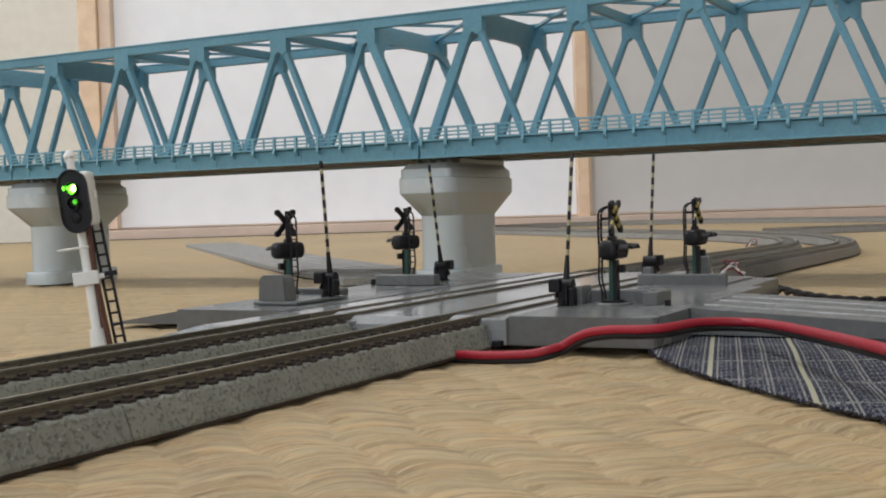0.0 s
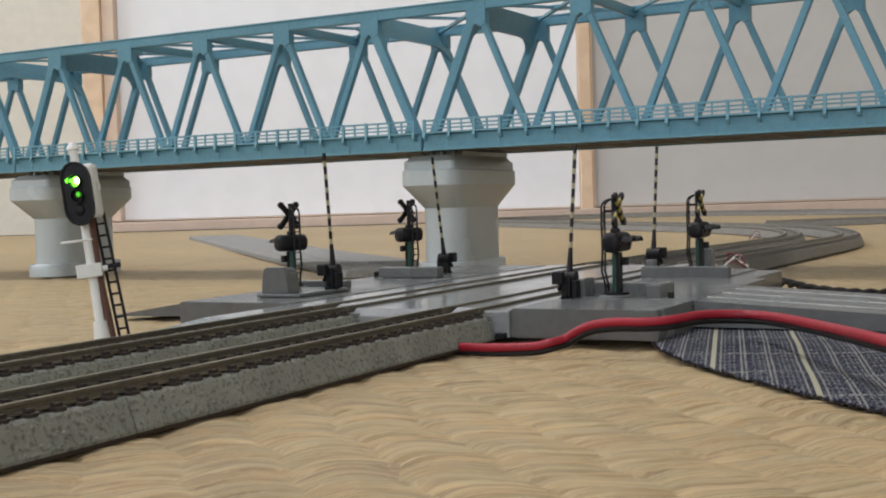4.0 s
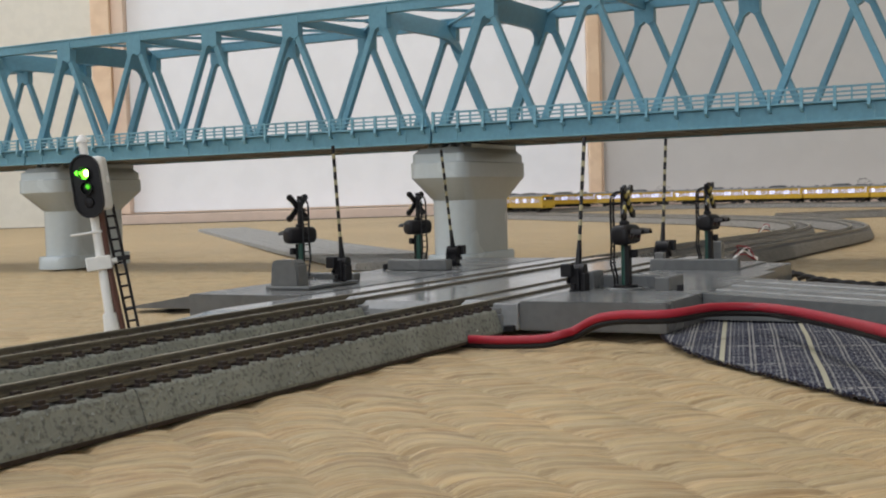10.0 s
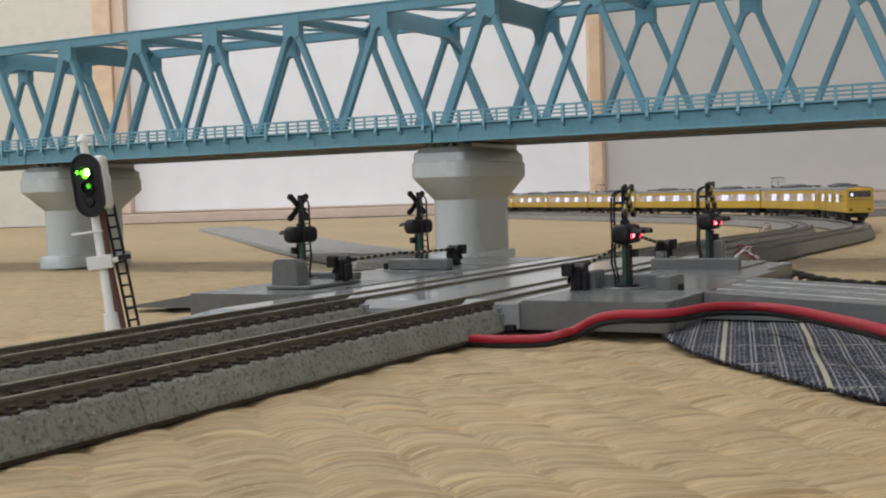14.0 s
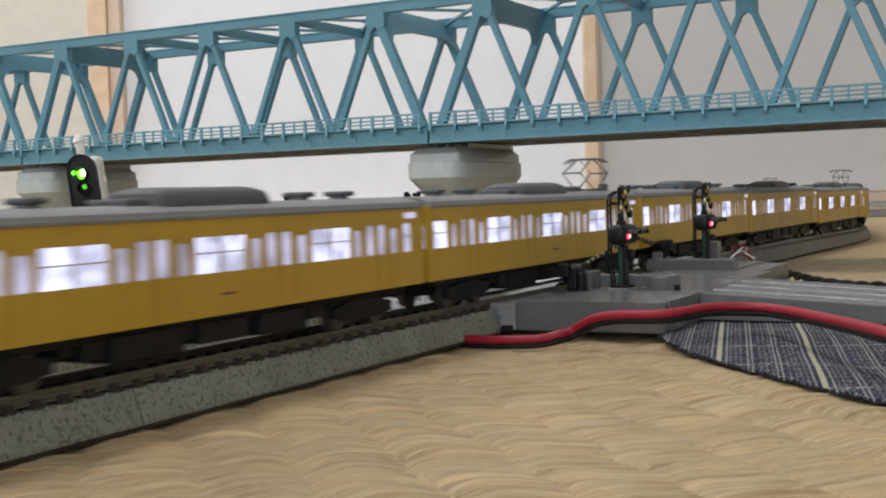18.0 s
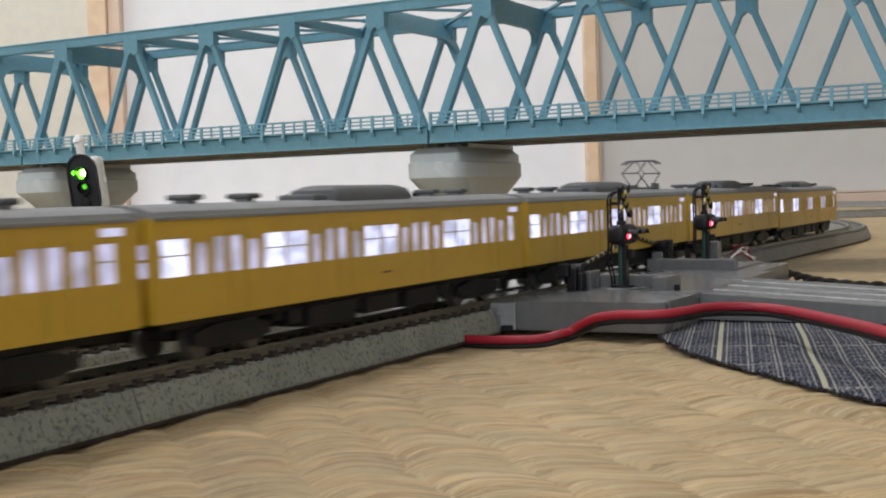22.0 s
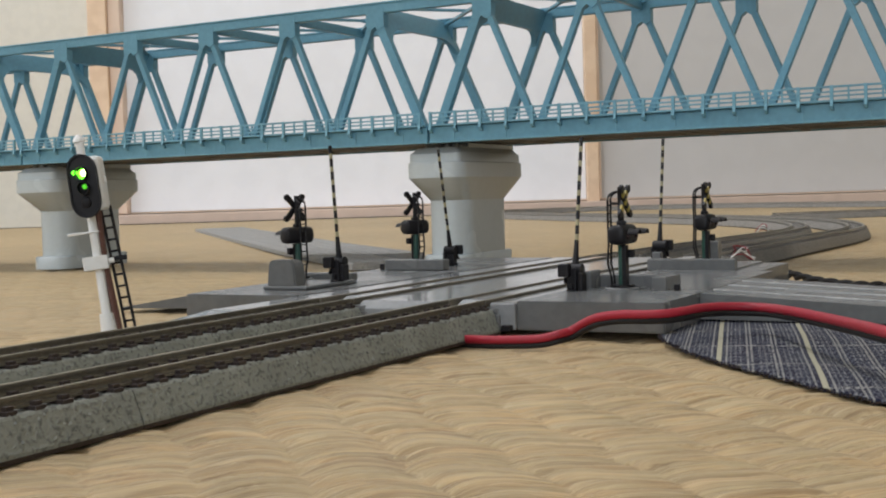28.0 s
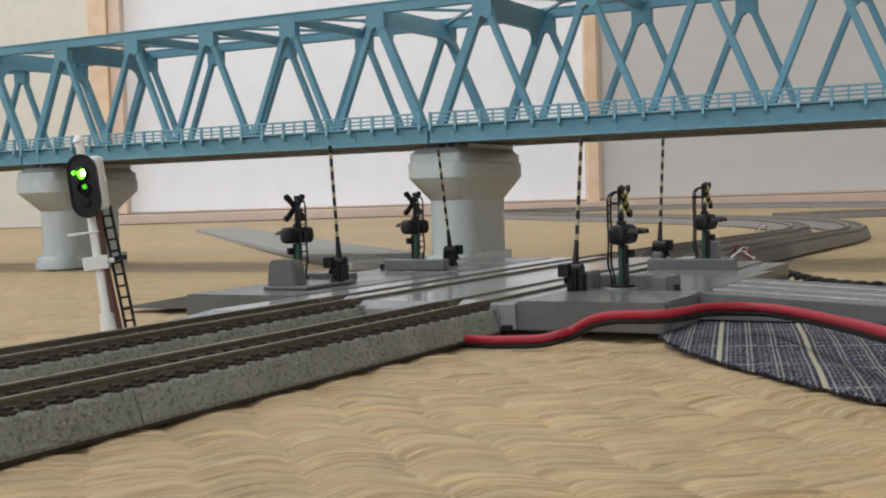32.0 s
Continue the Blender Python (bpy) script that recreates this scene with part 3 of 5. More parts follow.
def lay_line():
    ends = [0.140 - 0.248 * (12 - i) for i in range(13)] + [0.264]          # a half piece leads up to the crossing
    runs = [(a, b, 1) for a, b in zip(ends, ends[1:])]
    s1 = BENDS[0][0]
    arc1, arc2 = BENDS[1][0] * radians(BENDS[1][1]), BENDS[3][0] * radians(BENDS[3][1])
    runs += [(0.456, 0.6, 1), (0.6, s1, 1)]
    runs += [(s1 + arc1 * i / 3, s1 + arc1 * (i + 1) / 3, 8) for i in range(3)]
    s2 = s1 + arc1
    runs += [(s2 + BENDS[2][0] * i / 3, s2 + BENDS[2][0] * (i + 1) / 3, 1) for i in range(3)]
    s3 = s2 + BENDS[2][0]
    runs += [(s3 + arc2 * i / 5, s3 + arc2 * (i + 1) / 5, 8) for i in range(5)]
    s4 = s3 + arc2
    runs += [(s4 + 0.248 * i, s4 + 0.248 * (i + 1), 1) for i in range(11)]
    for left in (0.0, TWIN):
        for a, b, steps in runs:
            if left and (b < -0.8 or a > 3.4):
                continue
            def where(x, a=a, b=b, left=left):
                return line_at(a + (b - a) * min(1.0, x / size) - (1e-6 if x >= size else 0), left)

            size = (b - a) if steps == 1 else sum((line_at(a + (b - a) * (i + 1) / 40, left)[0] - line_at(a + (b - a) * i / 40, left)[0]).length for i in range(40))
            track_piece(where, size, steps, b < 0.5, "grey ballasted model track lying on the tatami", -0.05 < b < 0.3, -0.3 < b < s4 + 1.1)
    # a siding that leaves the loop
    az = radians(74.6)
    for k in range(3):
        def where(x, k=k):
            return Vector((0.336, 1.2545, ground(1.25))) + Vector((math.sin(az), math.cos(az), 0)) * (0.186 * k + x), az
        track_piece(where, 0.186, 1, False, "grey ballasted siding track lying on the tatami", False, False)
    # the strip of empty roadbed behind the crossing
    az = radians(-15.3)
    d, n = Vector((math.sin(az), math.cos(az), 0)), Vector((math.cos(az), -math.sin(az), 0))
    base = Vector((-0.0345, 0.545, 0))
    for off, first in ((0.0, 0.03), (0.0300, 0.125)):
        cuts = [first + (1.03 - first) * i / 4 for i in range(5)]
        for a, b in zip(cuts, cuts[1:]):
            start, end = (ground((base + d * c).y) for c in (a, b))
            m = Matrix.Translation(base + n * off + d * a + Vector((0, 0, start))) @ Matrix.Rotation(math.pi / 2 - az, 4, "Z")
            t = thing("road_strip", m, "low grey speckled road strip lying on the tatami", "road strip", "lengths of road strip")
            k = b - a - 0.0004
            bm = bmesh.new()
            prof = ((0.0, 0.0), (-0.0002, 0.0026), (-0.0012, 0.0034), (-0.0288, 0.0034), (-0.0298, 0.0026), (-0.0298, 0.0))
            loft(bm, [[(x, y, z + drop) for y, z in prof] for x, drop in ((0.0, 0.0), (k, end - start))])
            part("slab", bm, ROADBED, t)
            for y in (-0.0095, -0.0205):
                part("ridge", loft(bmesh.new(), [[(x, y + e * 0.0007, h + drop) for e, h in ((-1, 0.0033), (1, 0.0033), (0.8, 0.00365), (-0.8, 0.00365))] for x, drop in ((0.0, 0.0), (k, end - start))]), ROADBED, t)


lay_line()


# ---------------------------------------------------------------- the level crossing, in the track's own axes: x away, y left
def level_crossing():
    t = thing("level_crossing", TRACK, "grey plastic model level crossing over two tracks", "level crossing")
    z, high = 0.0072, 0.0076

    def slab(name, x0, x1, y0, y1, z0, z1, mat, label="", r=0.0003):
        return part(name, soft_box(x0, x1, y0, y1, z0, z1, r), mat, t, label)

    # near block and its chamfered corner, on the side of the ramp
    bm = bmesh.new()
    shape = ((0.2657, -0.0128), (0.2655, -0.0488), (0.2940, -0.0488), (0.372, -0.0488), (0.372, -0.0115))
    loft(bm, [[(x, y, 0.0007) for x, y in shape], [(x, y, high) for x, y in shape]])
    bmesh.ops.bevel(bm, geom=bm.edges[:], offset=0.0003, segments=2, affect="EDGES")
    part("near_block", bm, DECK, t)
    slab("far_near_block", 0.3723, 0.4110, -0.0445, -0.0115, 0.0008, high, DECK)
    # panels between and beside the rails, their near ends bevelled down to the ballast
    def panel(x0, x1, y0, y1, top, slope):
        bm = bmesh.new()
        prof = ((x0, 0.0008), (x0, 0.0054 if slope > 0.001 else top - 0.0003), (x0 + max(slope, 0.0003), top), (x1, top), (x1, 0.0008))
        loft(bm, [[(x, y, h) for x, h in prof] for y in (y0, y1)])
        bmesh.ops.bevel(bm, geom=bm.edges[:], offset=0.00018, segments=1, affect="EDGES")
        part("road_panel", bm, DECK_LIGHT, t, "smooth pale grey road panel")

    for y0, y1, x0, top, slope in ((-0.0127, -0.0062, 0.2650, 0.0071, 0.0), (-0.0036, 0.0036, 0.2640, 0.0073, 0.006), (0.0060, 0.0310, 0.2650, 0.0070, 0.003),
                                   (0.0334, 0.0406, 0.2680, 0.0073, 0.008), (0.0430, 0.0560, 0.2165, 0.0070, 0.022)):
        panel(x0, 0.3720, y0, y1, top, slope)
        panel(0.3723, 0.456, max(y0, -0.0114), y1, top, 0.0)
    for x0, x1 in ((0.2645, 0.3720), (0.3723, 0.456)):
        for y in (0.0, TWIN):
            slab("track_base", x0, x1, y - 0.0089, y + 0.0089, 0.0002, 0.0045, DECK_DARK)
            slab("track_bed", x0 + 0.0002, x1, y - 0.0084, y + 0.0084, 0.0046, 0.0060, DECK_DARK)
            for c in (-0.0049, 0.0049):
                slab("rail", x0 + 0.0001, x1 - 0.0001, y + c - 0.0006, y + c + 0.0006, 0.0061, 0.0077, RAIL, "brown rail set in the road", 0.0001)
    # far block with the long face towards the camera
    bm = bmesh.new()
    shape = ((0.276, 0.0562), (0.276, 0.0946), (0.300, 0.0950), (0.372, 0.0950), (0.372, 0.0562))
    loft(bm, [[(x, y, 0.0008) for x, y in shape], [(x, y, z) for x, y in shape]])
    bmesh.ops.bevel(bm, geom=bm.edges[:], offset=0.0003, segments=2, affect="EDGES")
    part("far_block", bm, DECK, t)
    slab("rear_block", 0.3723, 0.452, 0.0562, 0.0950, 0.0008, z, DECK)

    # ramps, sloping to the floor on both sides
    def ramp(y0, y1, x0, x1, z0, z1):
        bm = bmesh.new()
        loft(bm, [[(x0, y0, 0.0012), (x1, y0, 0.0012), (x1, y0, z0), (x0, y0, z0)], [(x0, y1, 0.0006), (x1, y1, 0.0006), (x1, y1, z1), (x0, y1, z1)]])
        return part("ramp", bm, DECK, t, "grey ramp slab with scored lane lines")

    r1 = ramp(-0.0490, -0.150, 0.293, 0.3440, high - 0.0001, 0.0015)
    ramp(0.0952, 0.1370, 0.296, 0.352, z - 0.0001, 0.0009)
    for x in (0.3040, 0.3180, 0.3320):
        bm = bmesh.new()
        k = (0.0016 - high) / 0.1010
        top = [(y, high - 0.0001 + k * (-0.0490 - y)) for y in (-0.0494, -0.1498)]
        loft(bm, [[(x - 0.0007, y, h - 0.00012), (x + 0.0007, y, h - 0.00012), (x + 0.0005, y, h + 0.00022), (x - 0.0005, y, h + 0.00022)] for y, h in top])
        part("lane_line", bm, LANE, r1, "pale scored lane line")
    # raised housings that carry the lamps and barriers
    for name, x0, x1, y0, y1, top, mat in (
            ("housing", 0.3085, 0.3125, -0.0345, -0.0150, 0.0108, DECK), ("housing_end", 0.3000, 0.3125, -0.0384, -0.0346, 0.0109, DECK), ("housing_end", 0.3010, 0.3084, -0.0180, -0.0160, 0.0122, DECK),
            ("housing", 0.3745, 0.3778, -0.0364, -0.0085, 0.0110, DECK), ("housing_end", 0.3779, 0.3806, -0.0120, -0.0090, 0.0130, DECK), ("foot_plate", 0.3807, 0.3880, -0.0120, -0.0086, 0.0092, DECK), ("foot_plate", 0.3779, 0.4105, -0.0364, -0.0121, 0.0082, DECK),
            ("housing", 0.3945, 0.3985, -0.0258, -0.0229, 0.0155, DECK),
            ("housing", 0.3745, 0.3795, 0.0640, 0.0872, 0.0110, DECK), 
            ("housing", 0.3250, 0.3290, 0.0700, 0.0900, 0.0098, DECK), 
            ("foot_plate", 0.2915, 0.3180, 0.0640, 0.0792, 0.0084, DECK)):
        slab(name, x0, x1, y0, y1, z + 0.0001, top, mat, "", 0.0004)
    bm = bmesh.new()
    loft(bm, [[(0.2925 + a * k, 0.0732 + b * k2, zz) for a, b in ((0, -0.0050), (0.0055, -0.0050), (0.0055, 0.0050), (0, 0.0050))] for zz, k, k2 in ((0.0081, 1, 1), (0.0146, 1, 0.88), (0.0158, 0.9, 0.70))])
    bmesh.ops.bevel(bm, geom=bm.edges[:], offset=0.0004, segments=2, affect="EDGES")
    part("cover_block", bm, DECK, t, "tapered grey cover block")
    for x, y in ((0.2985, -0.0417), (0.3804, 0.0915)):
        slab("peg", x - 0.0007, x + 0.0007, y - 0.0007, y + 0.0007, z, z + 0.0020, BLACK, "black plug", 0.0002)
    slab("plug", 0.2630, 0.2648, -0.0122, -0.0098, 0.0006, 0.0020, BLACK, "black connector at the foot of the block", 0.0002)


level_crossing()


def striped_bar(bm_dark, bm_light, a, b, w, d, n, side):
    """A flat bar from a to b in n bands, alternately to two meshes."""
    a, b = Vector(a), Vector(b)
    for i in range(n):
        beam((bm_dark, bm_light)[i % 2], a.lerp(b, i / n), a.lerp(b, (i + 1) / n), w, d, side)


def soft(v):
    return math.copysign(abs(v) ** 0.7, v)


def crossing_signal():
    """A warning signal: post, cage ladder, lamp drum, crossed boards. It faces +x."""
    t = thing("crossing_signal", pose(0, 0, 0), "black crossing signal with crossed yellow and black boards", "crossing signal", "signals of the level crossing")
    part("base_ring", loft(bmesh.new(), [round_ring(0.0052, 0.0052, 0.0052, 0.0), round_ring(0.0052, 0.0052, 0.0052, 0.0008), round_ring(0.0046, 0.0046, 0.0046, 0.0012)]), DECK, t, "grey foot ring", True)
    part("base_plate", loft(bmesh.new(), [round_ring(0.0034, 0.0034, 0.0034, 0.0012), round_ring(0.0034, 0.0034, 0.0034, 0.0018)]), BLACK, t, "", True)
    part("post", tube(bmesh.new(), [(0, 0, 0.0018), (0, 0, 0.0125)], 0.00100, 12), GREEN, t, "dark green lower post", True)
    part("mast", tube(bmesh.new(), [(0, 0, 0.0125), (0, 0, 0.0280)], 0.00085, 10), BLACK, t, "", True)
    part("cable_duct", soft_box(0.0004, 0.0016, -0.0013, 0.0012, 0.0018, 0.0125, 0.0002), BLACK, t, "black cable duct")
    bm = bmesh.new()
    prof = [(-0.0055, 0.0012), (-0.0053, 0.0020), (-0.0048, 0.0025), (-0.0042, 0.0027), (0.0042, 0.0027), (0.0048, 0.0025), (0.0053, 0.0020), (0.0055, 0.0012)]
    loft(bm, [[(0.0004 + r * soft(math.cos(a)), y, 0.0153 + r * soft(math.sin(a))) for a in (2 * math.pi * i / 20 for i in range(20))] for y, r in prof])
    drum = part("lamp_drum", bm, BLACK, t, "", True)
    for y in (-0.0030, 0.0030):
        bm = bmesh.new()
        rim = [[(x, y + r * math.cos(a), 0.0150 + r * math.sin(a)) for a in (2 * math.pi * i / 16 for i in range(16))] for x, r in ((0.0022, 0.0020), (0.0029, 0.0020), (0.0029, 0.0015), (0.0024, 0.0014))]
        part("lamp_rim", loft(bm, rim, True, False), BLACK, drum, "", True)
        bm = bmesh.new()
        arcs = [[(x, y + r * math.cos(a), 0.0150 + r * math.sin(a)) for a in (math.pi * (0.08 + 0.84 * i / 10) for i in range(11))] for x, r in ((0.0036, 0.0020), (0.0064, 0.00175), (0.0064, 0.0015), (0.0036, 0.0017))]
        part("visor", loft(bm, arcs, False, False), BLACK, drum, "", True)
    part("top_hood", soft_box(-0.0010, 0.0012, -0.0012, 0.0012, 0.0174, 0.0190, 0.0004), BLACK, t)
    part("relay_box", soft_box(0.0012, 0.0030, 0.0008, 0.0026, 0.0090, 0.0112, 0.0003), BLACK, t)
    part("bracket", soft_box(-0.0030, -0.0004, -0.0004, 0.0004, 0.0232, 0.0240, 0.0002), BLACK, t)
    for y in (-0.0011, 0.0011):
        arc = [(-0.0004 - 0.0029 * math.sin(a), y, 0.0246 + 0.0022 * math.cos(a)) for a in (radians(9 * i) for i in range(11))]
        part("cage_tube", tube(bmesh.new(), arc + [(-0.0034, y, 0.0200), (-0.0033, y, 0.0130), (-0.0036, y * 1.1, 0.0075), (-0.0027, y, 0.0040), (-0.0026, y, 0.0019)], 0.00032, 6), BLACK, t, "thin bent cage tube", True)
    for i in range(10):
        z = 0.0034 + 0.0022 * i
        x = -0.0028 - 0.0006 * min(1, i / 3)
        part("rung", tube(bmesh.new(), [(x, -0.0011, z), (x, 0.0011, z)], 0.0002, 5), BLACK, t)
    for k, s in enumerate((1, -1)):
        dark, light = bmesh.new(), bmesh.new()
        x = 0.0010 + 0.0005 * k
        striped_bar(dark, light, (x, -0.0031 * s, 0.0207), (x, 0.0031 * s, 0.0275), 0.0005, 0.0016, 7, Vector((1, 0, 0)))
        beam(dark, Vector((x - 0.00045, -0.0031 * s, 0.0207)), Vector((x - 0.00045, 0.0031 * s, 0.0275)), 0.0003, 0.0018, Vector((1, 0, 0)))
        b = part("cross_board", dark, BLACK, t, "black and yellow striped board")
        part("yellow_band", light, YELLOW_MARK, b, "dull yellow bands")
        for e in (-1, 1):
            c = Vector((x, 0.0031 * s * e, 0.0241 + 0.0034 * e))
            bm = bmesh.new()
            loft(bm, [[(x + h, c.y + 0.00105 * math.cos(a), c.z + 0.00105 * math.sin(a)) for a in (2 * math.pi * i / 12 for i in range(12))] for h in (-0.0004, 0.0004)])
            part("board_end", bm, BLACK, b)
    for o in t.children_recursive:
        o.data.transform(Matrix.Diagonal((0.94, 0.94, 0.955, 1)))
    return t


def lamp_rotor(signal, y):
    """The lens of one lamp: a little bead on an upright axle, lit red on one side."""
    rings = [(-0.0008, 0.0002), (-0.0006, 0.0006), (-0.0002, 0.0008), (0.0002, 0.0008), (0.0006, 0.0006), (0.0008, 0.0002)]

    def half(sign, grow, first=-90.0, last=90.0, only=rings):
        arc = [radians(first + (last - first) * i / 10) for i in range(11)]
        return loft(bmesh.new(), [[(sign * r * grow * math.cos(t), r * grow * math.sin(t), z * grow) for t in arc] for z, r in only])
    a = part("red_lamp", half(1, 1.0), RED_DARK, signal, "red lamp lens", True)
    a.location = (0.0027, y * 0.94, 0.01433)
    part("lit_lens", half(-1, 1.01), RED_LIT, a, "glowing red lens", True)
    part("lamp_core", half(-1, 1.05, -38, 38, rings[1:5]), RED_CORE, a, "pale hot middle of the red lamp", True)
    return a


def on_track(x, y, z, rz=0.0):
    return TRACK @ pose(x, y, z, 0, 0, rz)


SIGNAL_PLACES = ((0.3020, -0.0262, 0.0070, -91), (0.3860, -0.0239, 0.0074, -91), (0.3870, 0.0812, 0.0074, 68), (0.3192, 0.0853, 0.0074, 68))
ROTORS = []
first_signal = None
for x, y, z, rz in SIGNAL_PLACES:
    m = on_track(x, y, z, rz)
    if first_signal is None:
        first_signal = crossing_signal()
        first_signal.matrix_world = m
        sig = first_signal
    else:
        sig = copy_thing(first_signal, m)
    ROTORS.append(sig)
LAMPS = [(lamp_rotor(sig, -0.0030), lamp_rotor(sig, 0.0030)) for sig in ROTORS]


def barrier(m, reach):
    """A barrier machine whose arm swings up; at rest the arm lies along +x."""
    t = thing("crossing_barrier", m, "black barrier machine with a slim striped arm", "barrier", "barriers of the level crossing")
    part("machine", soft_box(-0.0017, 0.0015, -0.0014, 0.0013, 0.0006, 0.0064, 0.0004), BLACK, t)
    part("motor", soft_box(-0.0036, -0.0012, 0.0000, 0.0030, 0.0040, 0.0074, 0.0004), BLACK, t)
    part("gear_cover", loft(bmesh.new(), [[(0.0004 + 0.0017 * math.cos(a), y, 0.0056 + 0.0017 * math.sin(a)) for a in (2 * math.pi * i / 14 for i in range(14))] for y in (-0.0024, 0.0019)]), BLACK, t, "", True)
    part("crank", beam(bmesh.new(), (-0.0020, 0.0016, 0.0024), (0.0014, 0.0016, 0.0060), 0.0005, 0.0010), BLACK, t)
    part("counter_block", soft_box(-0.0018, 0.0016, -0.0031, -0.0017, 0.0002, 0.0050, 0.0004), BLACK, t)
    part("side_flange", soft_box(-0.0026, 0.0024, -0.0006, 0.0006, 0.0008, 0.0022, 0.0002), BLACK, t)
    for x in (-0.0014, 0.0012):
        part("foot", soft_box(x - 0.0006, x + 0.0006, -0.0015, 0.0015, 0.0, 0.0007, 0.0002), BLACK, t)
    arm = part("arm", tube(bmesh.new(), [(-0.0010, 0, 0), (0.0028, 0, 0), (0.0075, 0, 0)], 0.0011, 10, 0.00055), BLACK, t, "tapered black root of the arm", True)
    arm.location = (0.0004, -0.0004, 0.0058)
    n = 7
    for i in range(n):
        a, step = 0.0075 + (reach - 0.0075) * i / n, (reach - 0.0075) / n
        part("arm_band", tube(bmesh.new(), [(a, 0, 0), (a + step * 0.40, 0, 0)], 0.00052, 8), CREAM_MARK, arm, "cream band", True)
        part("arm_band", tube(bmesh.new(), [(a + step * 0.40, 0, 0), (a + step, 0, 0)], 0.00052, 8), BLACK, arm, "", True)
    return arm


BARRIERS = [barrier(on_track(0.2965, -0.0150, 0.0072, 0), 0.0345), barrier(on_track(0.3830, -0.0106, 0.0092, 180), 0.0345),
            barrier(on_track(0.4003, 0.0738, 0.0073, 180), 0.0369), barrier(on_track(0.3118, 0.0663, 0.0084, 0), 0.0345)]


# ---------------------------------------------------------------- the lit railway signal beside the far track
def railway_signal():
    m = Matrix.Translation((-0.0728, 0.2705, 0.0)) @ pose(0, 0, 0, 0, -6.6, 0) @ pose(0, 0, 0, 0, 0, 14)
    t = thing("railway_signal", m, "white leaning model signal showing a green light", "railway signal")
    part("foot", soft_box(-0.0024, 0.0024, -0.0024, 0.0024, 0.0, 0.0016, 0.0004), WHITE, t)
    part("mast", tube(bmesh.new(), [(0, 0, 0.0014), (0, 0, 0.0085), (0, 0, 0.0090), (0, 0, 0.0455)], 0.0013, 12, 0.0009), WHITE, t, "tapered white mast", True)
    part("collar", tube(bmesh.new(), [(0, 0, 0.0014), (0, 0, 0.0095)], 0.0021, 12, 0.0015), WHITE, t, "", True)
    part("finial", loft(bmesh.new(), [round_ring(r, r, r, z) for r, z in ((0.0009, 0.0445), (0.0009, 0.0470), (0.0014, 0.0472), (0.0013, 0.0479), (0.0004, 0.0488))]), WHITE, t, "white finial", True)
    hood = bmesh.new()

    def stadium(w, h, y, n=10):
        ring = []
        for i in range(n + 1):
            a = math.pi * i / n
            ring.append((w * math.cos(a), y, 0.0382 + (h - w) + w * math.sin(a)))
        for i in range(n + 1):
            a = math.pi + math.pi * i / n
            ring.append((w * math.cos(a), y, 0.0382 - (h - w) + w * math.sin(a)))
        return ring
    loft(hood, [stadium(0.0037, 0.0071, -0.0036), stadium(0.0037, 0.0071, -0.0026), stadium(0.0035, 0.0069, -0.0024)])
    board = part("backboard", hood, BLACK, t, "black oval backboard", True)
    part("board_rim", loft(bmesh.new(), [stadium(0.0037, 0.0071, -0.0036), stadium(0.0037, 0.0071, -0.0042), stadium(0.0033, 0.0067, -0.0042), stadium(0.0033, 0.0067, -0.0037)], True, False), BLACK, board, "", True)
    part("housing", soft_box(-0.0012, 0.0044, -0.0026, 0.0030, 0.0326, 0.0446, 0.0009), WHITE, t, "white lamp housing")
    part("latch", soft_box(0.0044, 0.0050, -0.0008, 0.0008, 0.0385, 0.0400, 0.0002), WHITE, t)

    def lens(name, mat, x, z, r, y, squash=1.0):
        bm = loft(bmesh.new(), [[(x + k * math.cos(a), yy, z + k * squash * math.sin(a)) for a in (2 * math.pi * i / 16 for i in range(16))] for yy, k in ((y, r), (y - 0.0005, r * 0.85), (y - 0.0007, r * 0.4))])
        return part(name, bm, mat, board, "", True)
    for i, z in enumerate((0.0410, 0.0378, 0.0346)):
        rim = [[(0.0 + r * math.cos(a), y, z + r * math.sin(a)) for a in (2 * math.pi * j / 16 for j in range(16))] for y, r in ((-0.0036, 0.00155), (-0.0052, 0.00155), (-0.0052, 0.00135), (-0.0036, 0.0013))]
        if i < 2:
            part("lamp_hood", loft(bmesh.new(), rim, True, False), BLACK, board, "", True)
        if i:
            lens("dark_lens", BLACK, 0.0, z, 0.0013, -0.0036)
    lens("green_lens", GREEN_LIT, 0.0002, 0.0408, 0.00120, -0.0040)
    lens("lamp_core", GREEN_CORE, 0.0007, 0.0410, 0.0008, -0.0046)
    lens("side_glow", GREEN_LIT, -0.0017, 0.0413, 0.0008, -0.0038, 0.7)
    # the green lamp's reflection below it, drawn as a dim glowing disc
    lens("lower_glow", GREEN_DIM, 0.0004, 0.0380, 0.0006, -0.0044)
    part("platform", soft_box(-0.0055, 0.0012, -0.0012, 0.0012, 0.0272, 0.0277, 0.0002), WHITE, t, "thin white platform")
    part("equipment_box", soft_box(-0.0032, 0.0022, -0.0022, 0.0002, 0.0192, 0.0222, 0.0003), WHITE, t, "white equipment box")
    part("box_lug", tube(bmesh.new(), [(0.0022, -0.001, 0.0208), (0.0034, -0.001, 0.0208)], 0.0006, 8), WHITE, t, "", True)
    part("cable_pipe", tube(bmesh.new(), [(0.0014, 0.0006, 0.0330), (0.0012, 0.0006, 0.0200), (0.0020, 0.0006, 0.0060), (0.0024, 0.0006, 0.0010)], 0.0009, 8), BROWN_PIPE, t, "reddish brown cable pipe", True)
